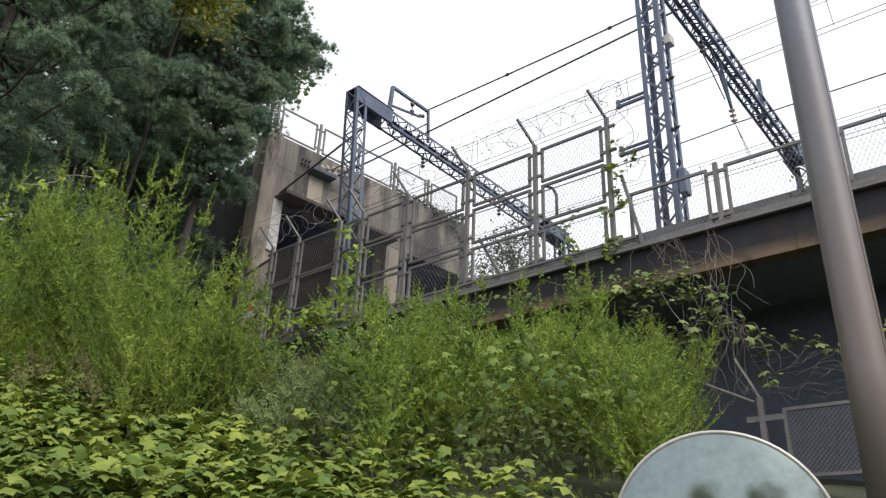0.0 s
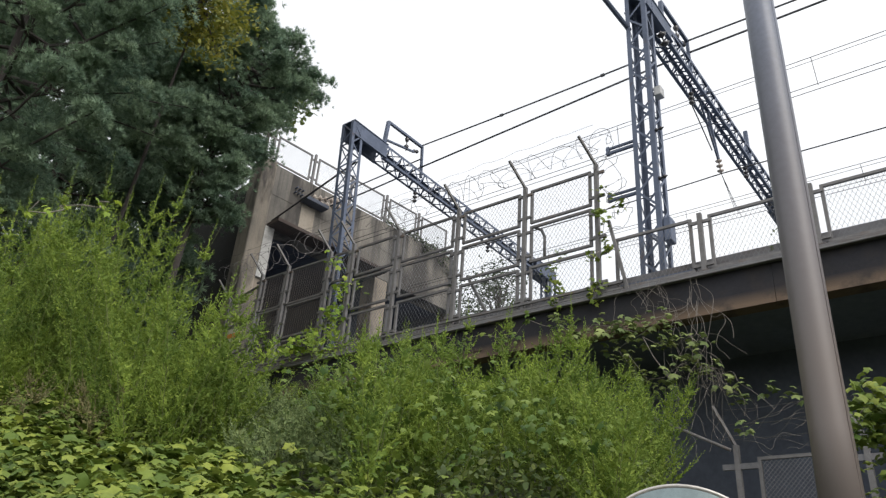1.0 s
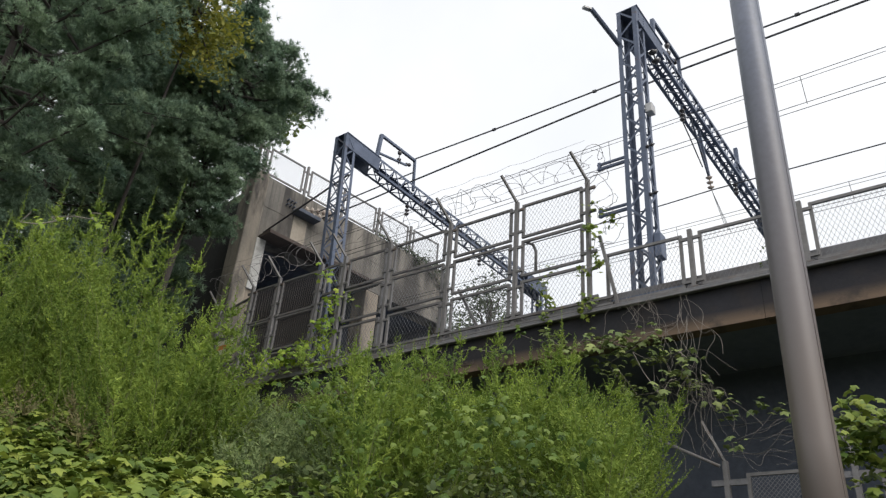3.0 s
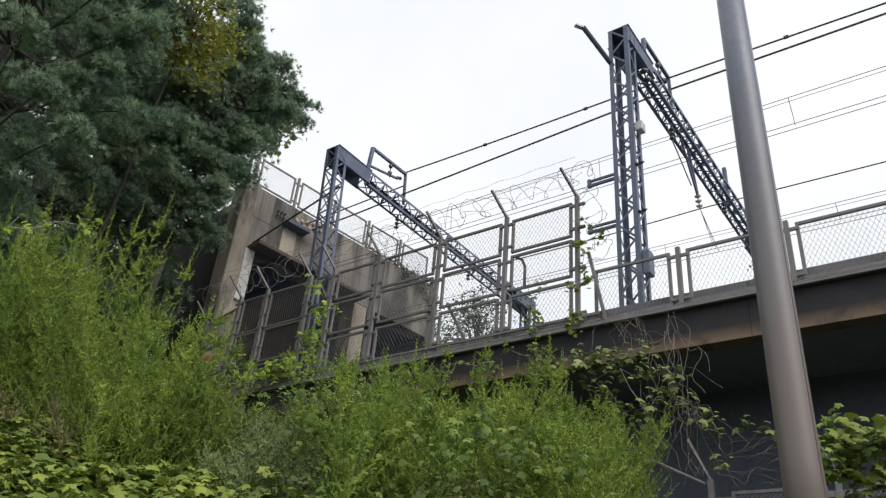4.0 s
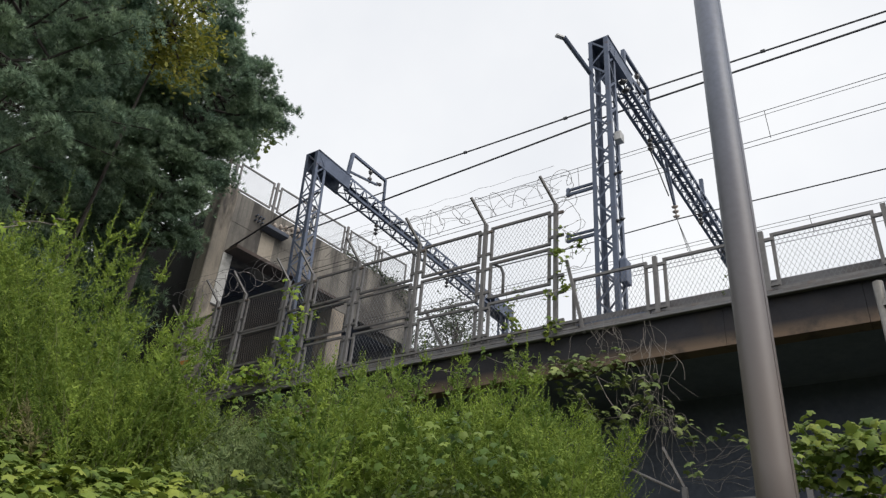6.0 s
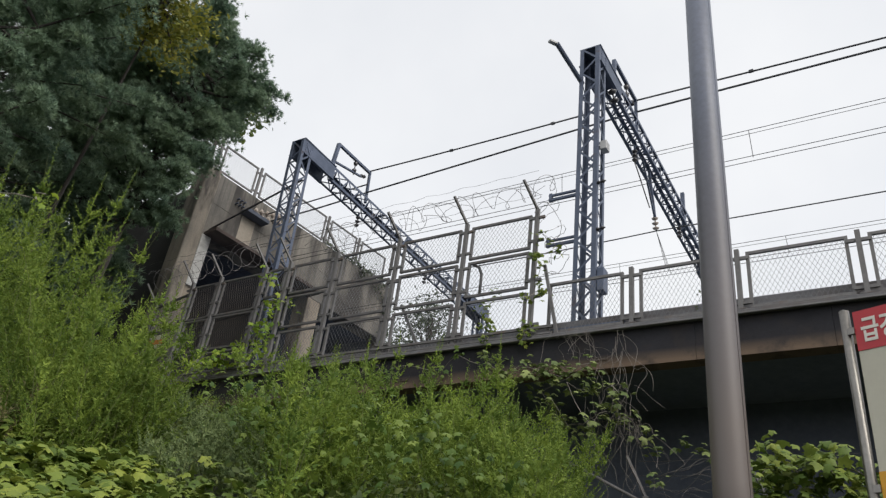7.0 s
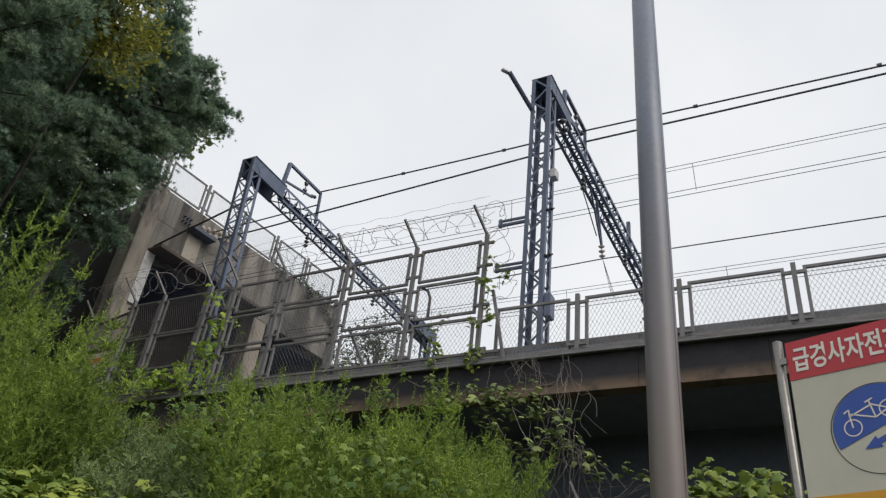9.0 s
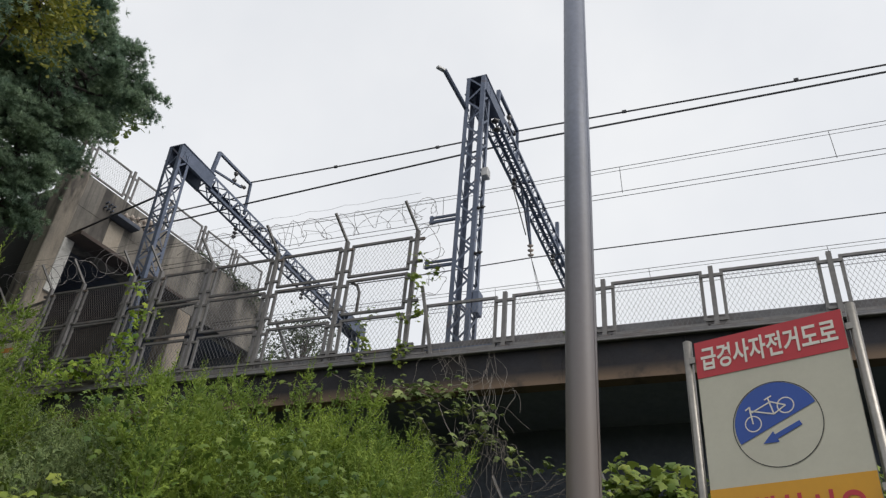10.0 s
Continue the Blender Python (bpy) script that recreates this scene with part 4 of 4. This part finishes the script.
# climbers on the fence
leaf_cloud("climbing_hop", "yellow-green climber on the fence beside the mast foot", line((-13.9, 12.3, 8.0), (-13.4, 12.3, 10.6), 9, 0.15) + line((-16.4, 12.2, 7.9), (-13.6, 12.2, 8.7), 8, 0.15) + line((-15.2, 12.2, 8.3), (-13.8, 12.2, 9.3), 5, 0.12), 0.26, 300, 0.16, M_VINE_Y)
leaf_cloud("climbing_hop", "leafy climber on the last tall fence post", line((-6.3, 12.4, 7.9), (-5.9, 12.4, 10.6), 10, 0.12), 0.17, 120, 0.13, M_VINE)
leaf_cloud("climbing_hop", "small climber on the tall fence mesh", line((-7.3, 12.45, 8.0), (-7.2, 12.45, 9.3), 6, 0.08), 0.16, 90, 0.11, M_VINE)
leaf_cloud("climbing_hop", "hop vines trailing over the viaduct edge", line((-6.9, 12.25, 7.5), (-5.5, 12.2, 7.3), 5, 0.12) + line((-6.2, 12.15, 7.1), (-4.9, 12.1, 7.2), 5, 0.12) + line((-5.9, 12.1, 6.6), (-4.5, 12.1, 6.0), 7, 0.2) + line((-5.2, 12.1, 6.9), (-4.2, 12.1, 6.6), 4, 0.1), 0.2, 320, 0.165, M_HOPGREY, up=(0.2, -0.3, 0.95), spread=0.3)
leaf_cloud("climbing_hop", "straggling hop shoots under the tall fence", line((-10.5, 12.2, 7.8), (-7.2, 12.2, 7.6), 9, 0.12), 0.14, 70, 0.12, M_HOPSHADE)
leaf_cloud("climbing_hop", "leafy hop vines heaped beside the pole", line((-0.95, 6.1, 3.36), (1.2, 6.25, 3.3), 16, 0.08) + line((-0.7, 6.15, 3.05), (1.2, 6.3, 2.9), 9, 0.08) + line((-0.7, 6.15, 2.75), (1.2, 6.3, 2.6), 8, 0.08), 0.17, 1700, 0.105, M_VINE, up=(0.15, -0.4, 0.9), spread=0.4)
leaf_cloud("climbing_hop", "yellowish hop tips over the weeds", line((-6.9, 2.1, 5.0), (-6.5, 2.6, 5.1), 5, 0.06), 0.1, 22, 0.09, M_VINE_Y)


leaf_cloud("ledge_weed", "small leafy weed growing on the viaduct ledge", line((-2.75, 12.75, 8.33), (-2.72, 12.75, 8.75), 5, 0.04), 0.12, 70, 0.08, M_GREENLEAF, tv=OVAL_V, tf=OVAL_F, category="weeds")


def tangle():
    """Dry vine stems hanging from the edge and looping over the lower fence."""
    root = thing("dry_vines", "tangle of dry grey vine stems hanging from the viaduct edge", "vine", kind="stuff")
    g = Geo()

    def ramble(p, dirv, n, pull, r):
        pts = [np.array(p)]
        swirl = rng.normal(0, 0.35, 3)
        for k in range(n):
            if k % 4 == 0:
                swirl = rng.normal(0, 0.6, 3) * np.array([1, 0.35, 1])
            dirv = dirv * 0.8 + pull * 0.32 + swirl * 0.42
            pts.append(pts[-1] + dirv / np.linalg.norm(dirv) * 0.055)
        g.tube(pts, r, 4, False)

    down = np.array([0.06, 0, -1.0])
    for i in range(14):
        ramble((rng.uniform(-5.8, -4.9), Y0 - 0.16 - rng.uniform(0, 0.1), rng.uniform(7.8, 8.15)), down, int(rng.integers(10, 26)), down, rng.uniform(0.002, 0.0035))
    for i in range(12):
        ramble((rng.uniform(-4.40, -4.15), Y0 - 0.2 - rng.uniform(0, 0.1), rng.uniform(7.2, 8.1)), down, int(rng.integers(24, 44)), down, rng.uniform(0.0025, 0.004))
    for i in range(16):
        ramble((rng.uniform(-4.9, -4.1), Y0 - rng.uniform(0.15, 0.35), rng.uniform(6.0, 6.9)), np.array([0.4, 0, -0.7]), int(rng.integers(14, 30)), np.array([0.3, 0, -0.8]), rng.uniform(0.002, 0.0035))
    for i in range(9):
        ramble((rng.uniform(-4.2, -3.9), Y0 - 0.2, rng.uniform(6.1, 6.5)), np.array([0.5, 0, -0.5]), int(rng.integers(18, 30)), np.array([0.25, 0, -1.0]), rng.uniform(0.0025, 0.004))
    for i in range(14):
        ramble((rng.uniform(-4.4, -2.9), 13.05, rng.uniform(4.9, 5.6)), np.array([1.0, 0, 0.2]), 20, np.array([0.6, 0, 0.05]), rng.uniform(0.002, 0.0035))
    part("stems", g, M_DEADVINE, root)


tangle()
leaf_cloud("climbing_hop", "loose hop leaves hanging with the dry vines", line((-4.3, 12.2, 6.4), (-3.6, 12.3, 5.6), 6, 0.1) + line((-3.7, 12.4, 5.6), (-3.6, 12.4, 5.1), 3, 0.06) + line((-3.2, 12.6, 5.75), (-2.5, 12.6, 5.6), 4, 0.05), 0.12, 75, 0.15, M_HOPGREY, stem=False, up=(0.2, -0.3, 0.9), spread=0.35)


def needle_tuft(k):
    v, f = [], []
    for i in range(k):
        a, e = 2 * math.pi * i * 0.618, radians(5 + 80 * ((i * 7) % k) / k)
        d = np.array([math.cos(a) * math.cos(e), math.sin(a) * math.cos(e), math.sin(e)])
        s = np.cross(d, [0.3, 0.5, 0.8])
        s = s / np.linalg.norm(s) * 0.085
        n = len(v)
        v += [-s + d * 0.03, s + d * 0.03, d * (0.75 + 0.35 * ((i * 5) % 7) / 7)]
        f.append((n, n + 1, n + 2))
    return np.array(v), np.array(f)


TV, TF = needle_tuft(13)
TV_FAR, TF_FAR = needle_tuft(9)


def pine(x, y, top, low, outline, label, lean=(0, 0), seed=0, girth=0.14, step=0.5, pads=1.0, far=False):
    """A pine whose limbs reach as far as the outline, pairs of height and reach, says; each limb carries flat pads of needle tufts."""
    r = np.random.default_rng(seed)
    root = thing("pine_tree", label, "tree", "pines on the bank")
    z0 = ground_z(x, y) - 0.2
    base, head = np.array([x, y, z0]), np.array([x + lean[0], y + lean[1], top])
    part("trunk", Geo().tube([base + (head - base) * t + np.array([0.1 * math.sin(5 * t), 0.1 * math.cos(4 * t), 0]) for t in np.linspace(0, 1, 9)],
                             [girth * (1 - 0.9 * t) for t in np.linspace(0, 1, 9)], 12), M_BARK, root, smooth=True)
    hs, rs = zip(*outline)
    places, ups, sizes = [], [], []

    def pad(c, out, wide):
        """One pad: a shallow heap of tufts, its rim turned outwards."""
        n = int((19 if far else 38) * (wide / 0.34) ** 1.5)
        off = r.normal(0, 0.5, (n, 3)) * wide * np.array([1, 1, 0.34])
        rim = np.hypot(off[:, 0], off[:, 1]) / wide
        off[:, 2] -= 0.10 * rim ** 2
        for o, q in zip(off, rim):
            places.append(c + o)
            flat = np.array([o[0], o[1], 0]) / (np.hypot(o[0], o[1]) + 1e-6)
            ups.append(flat * min(q, 1.2) * 0.9 + out * 0.35 + np.array([0, 0, 0.6]))
            sizes.append(r.uniform(0.10, 0.17) * (1.7 if far else 1.0))

    z = low
    while z < top:
        length = float(np.interp(z, hs, rs))
        stem = base + (head - base) * ((z - z0) / (top - z0))
        for i in range(r.integers(6, 9)):
            a = r.uniform(0, 2 * math.pi)
            L = length * r.uniform(0.6, 1.06)
            out = np.array([math.cos(a), math.sin(a), 0])
            tip = stem + out * L + np.array([0, 0, L * r.uniform(-0.02, 0.28)])
            mid = (stem + tip) / 2 - np.array([0, 0, 0.1 * L])
            part("limb", Geo().tube([stem, mid, tip], [0.045, 0.028, 0.01], 5, False), M_BARK, root)
            for j in range(max(2, int(L * 2.4 * pads))):
                u = 1.0 if j == 0 else r.uniform(0.3, 1.0) ** 0.6
                c = stem * (1 - u) ** 2 + 2 * mid * u * (1 - u) + tip * u ** 2
                c = c + np.cross(out, [0, 0, 1]) * r.normal(0, 0.16 * L * (1.15 - u) + 0.05) + np.array([0, 0, r.normal(0.03, 0.06)])
                pad(c, out, r.uniform(0.24, 0.44) * min(1, 0.55 + 0.3 * L) * (1.3 if far else 1.0))
        z += step * r.uniform(0.8, 1.2)
    n = len(places)
    tv, tf = (TV_FAR, TF_FAR) if far else (TV, TF)
    me = scatter("needles", tv, tf, places, turns(n, np.array(ups), 0.3), np.array(sizes))
    part("crown", me, M_NEEDLE, root, "dense dark blue-green needles in tufts")
    return root


pine(-17.45, 9.25, 19.0, 11.5, [(11.5, 1.0), (12.6, 1.7), (13.4, 1.4), (14.3, 1.5), (15.2, 1.8), (16.2, 2.1), (16.9, 2.7), (17.4, 3.2), (17.8, 2.2), (18.1, 1.6), (18.6, 0.9), (19.2, 0.4)],
     "tall dark pine in front of the wing wall", lean=(1.0, 0.5), seed=1, step=0.34, pads=1.45)
pine(-14.6, 3.4, 18.5, 8.0, [(8.0, 2.0), (9.5, 3.4), (12.0, 3.7), (15.0, 3.1), (18.5, 0.7)], "broad dark pine with low hanging branches", seed=2, step=0.6, pads=1.0)
pine(-21.4, 11.5, 29.0, 18.5, [(18.5, 1.6), (22.0, 1.7), (24.5, 1.2), (29.0, 0.5)], "slender pale pine rising behind the others", seed=12, step=0.8, pads=0.8, far=True)
pine(-20.6, 7.0, 22.0, 8.5, [(8.5, 2.4), (14.0, 3.3), (18.0, 3.0), (22.0, 0.8)], "dark pine further back on the bank", seed=3, step=0.55, pads=1.1, far=True)
pine(-25.5, 10.5, 22.5, 8.4, [(8.4, 3.2), (14.0, 4.2), (18.0, 3.2), (22.5, 0.8)], "dark pine beside the wing wall", seed=4, step=0.8, pads=0.9, far=True)
pine(-22.5, 2.6, 24.0, 7.5, [(7.5, 3.4), (14.0, 4.4), (18.0, 3.8), (24.0, 0.8)], "dark pine at the back of the bank", seed=8, step=0.75, pads=0.9, far=True)
pine(-20.2, 9.9, 14.6, 8.3, [(8.3, 1.3), (11.0, 1.9), (14.6, 0.7)], "young dark pine in the shade of the tall ones", seed=15, step=0.5, pads=1.0, girth=0.08, far=True)


def broadleaf(x, y, z_mid, r_crown, n, label, mat, size, seed, foot=None, lean=(0, 0), girth=0.2):
    r = np.random.default_rng(seed)
    root = thing("broadleaf_tree", label, "tree")
    z0 = ground_z(x, y) - 0.2 if foot is None else foot
    limbs = Geo().tube([(x - lean[0], y - lean[1], z0), (x + 0.1 - lean[0] * 0.6, y - lean[1] * 0.6, (z0 + z_mid) / 2), (x, y + 0.1, z_mid + r_crown * 0.5)], [girth, girth * 0.7, girth * 0.25], 8)
    lumps = []
    for i in range(26):
        d = r.normal(size=3)
        d /= np.linalg.norm(d)
        c = np.array([x, y, z_mid]) + d * r_crown * r.uniform(0.35, 1.0) * np.array([1, 1, 1.15])
        lumps.append(c)
        limbs.tube([(x, y, z_mid - r_crown * 0.4), tuple((c + np.array([x, y, z_mid])) / 2), tuple(c)], [0.05, 0.03, 0.01], 5, False)
    lumps = np.array(lumps)
    i = r.integers(0, len(lumps), n)
    places = lumps[i] + r.normal(0, r_crown * 0.17, (n, 3))
    me = scatter("leaves", OVAL_V, OVAL_F, places, turns(n, np.tile(np.array([0.2, -0.3, 0.8]), (n, 1)), 0.7), r.uniform(size * 0.6, size * 1.3, n))
    part("trunk", limbs, M_BARK, root)
    part("crown", me, mat, root)
    return root


broadleaf(-14.0, 6.55, 15.6, 1.55, 4600, "yellowing broad-leaved tree among the pines", M_BROAD, 0.13, 5, lean=(3.2, -0.9), girth=0.07)
broadleaf(-24.7, 16.5, 24.5, 1.7, 1500, "green broad-leaved tree behind the portal", M_GREENLEAF, 0.28, 9, foot=8.0)
broadleaf(-19.2, 27.6, 16.4, 2.6, 6500, "grey-green tree beyond the viaduct", M_GREYLEAF, 0.15, 6)
ivy = [A + U * u + V * 0.1 + Vector((0, 0, 16.74)) for u in (6.0, 6.6, 7.3, 7.9, 8.5, 9.1, 9.6)]
ivy += [A + U * u + V * -0.1 + Vector((0, 0, z)) for u, z in ((8.2, 16.4), (9.0, 16.3), (9.5, 16.0), (9.8, 15.5), (9.9, 14.8), (9.7, 14.2), (10.1, 13.4), (10.3, 12.6), (10.2, 11.8), (10.4, 11.0), (10.2, 10.2))]
leaf_cloud("ivy", "thin ivy trailing over the top of the portal", [tuple(q) for q in ivy], 0.27, 1300, 0.11, M_GREYLEAF)
feather_bush("feathery_bush", "row of weeds along the foot of the viaduct fence",
             [(x, rng.uniform(10.9, 12.1)) for x in rng.uniform(-18.6, -7.0, 120)], 0.7, 1.3, leaf=0.05, spacing=0.02)
# trees across the path, seen in the mirror
for i, (x, y) in enumerate(((9.0, -9.0), (3.0, -13.0), (13.0, -2.0))):
    broadleaf(x, y, 4.2, 2.6, 2500, "green roadside tree across the path", M_BROAD, 0.22, 20 + i)
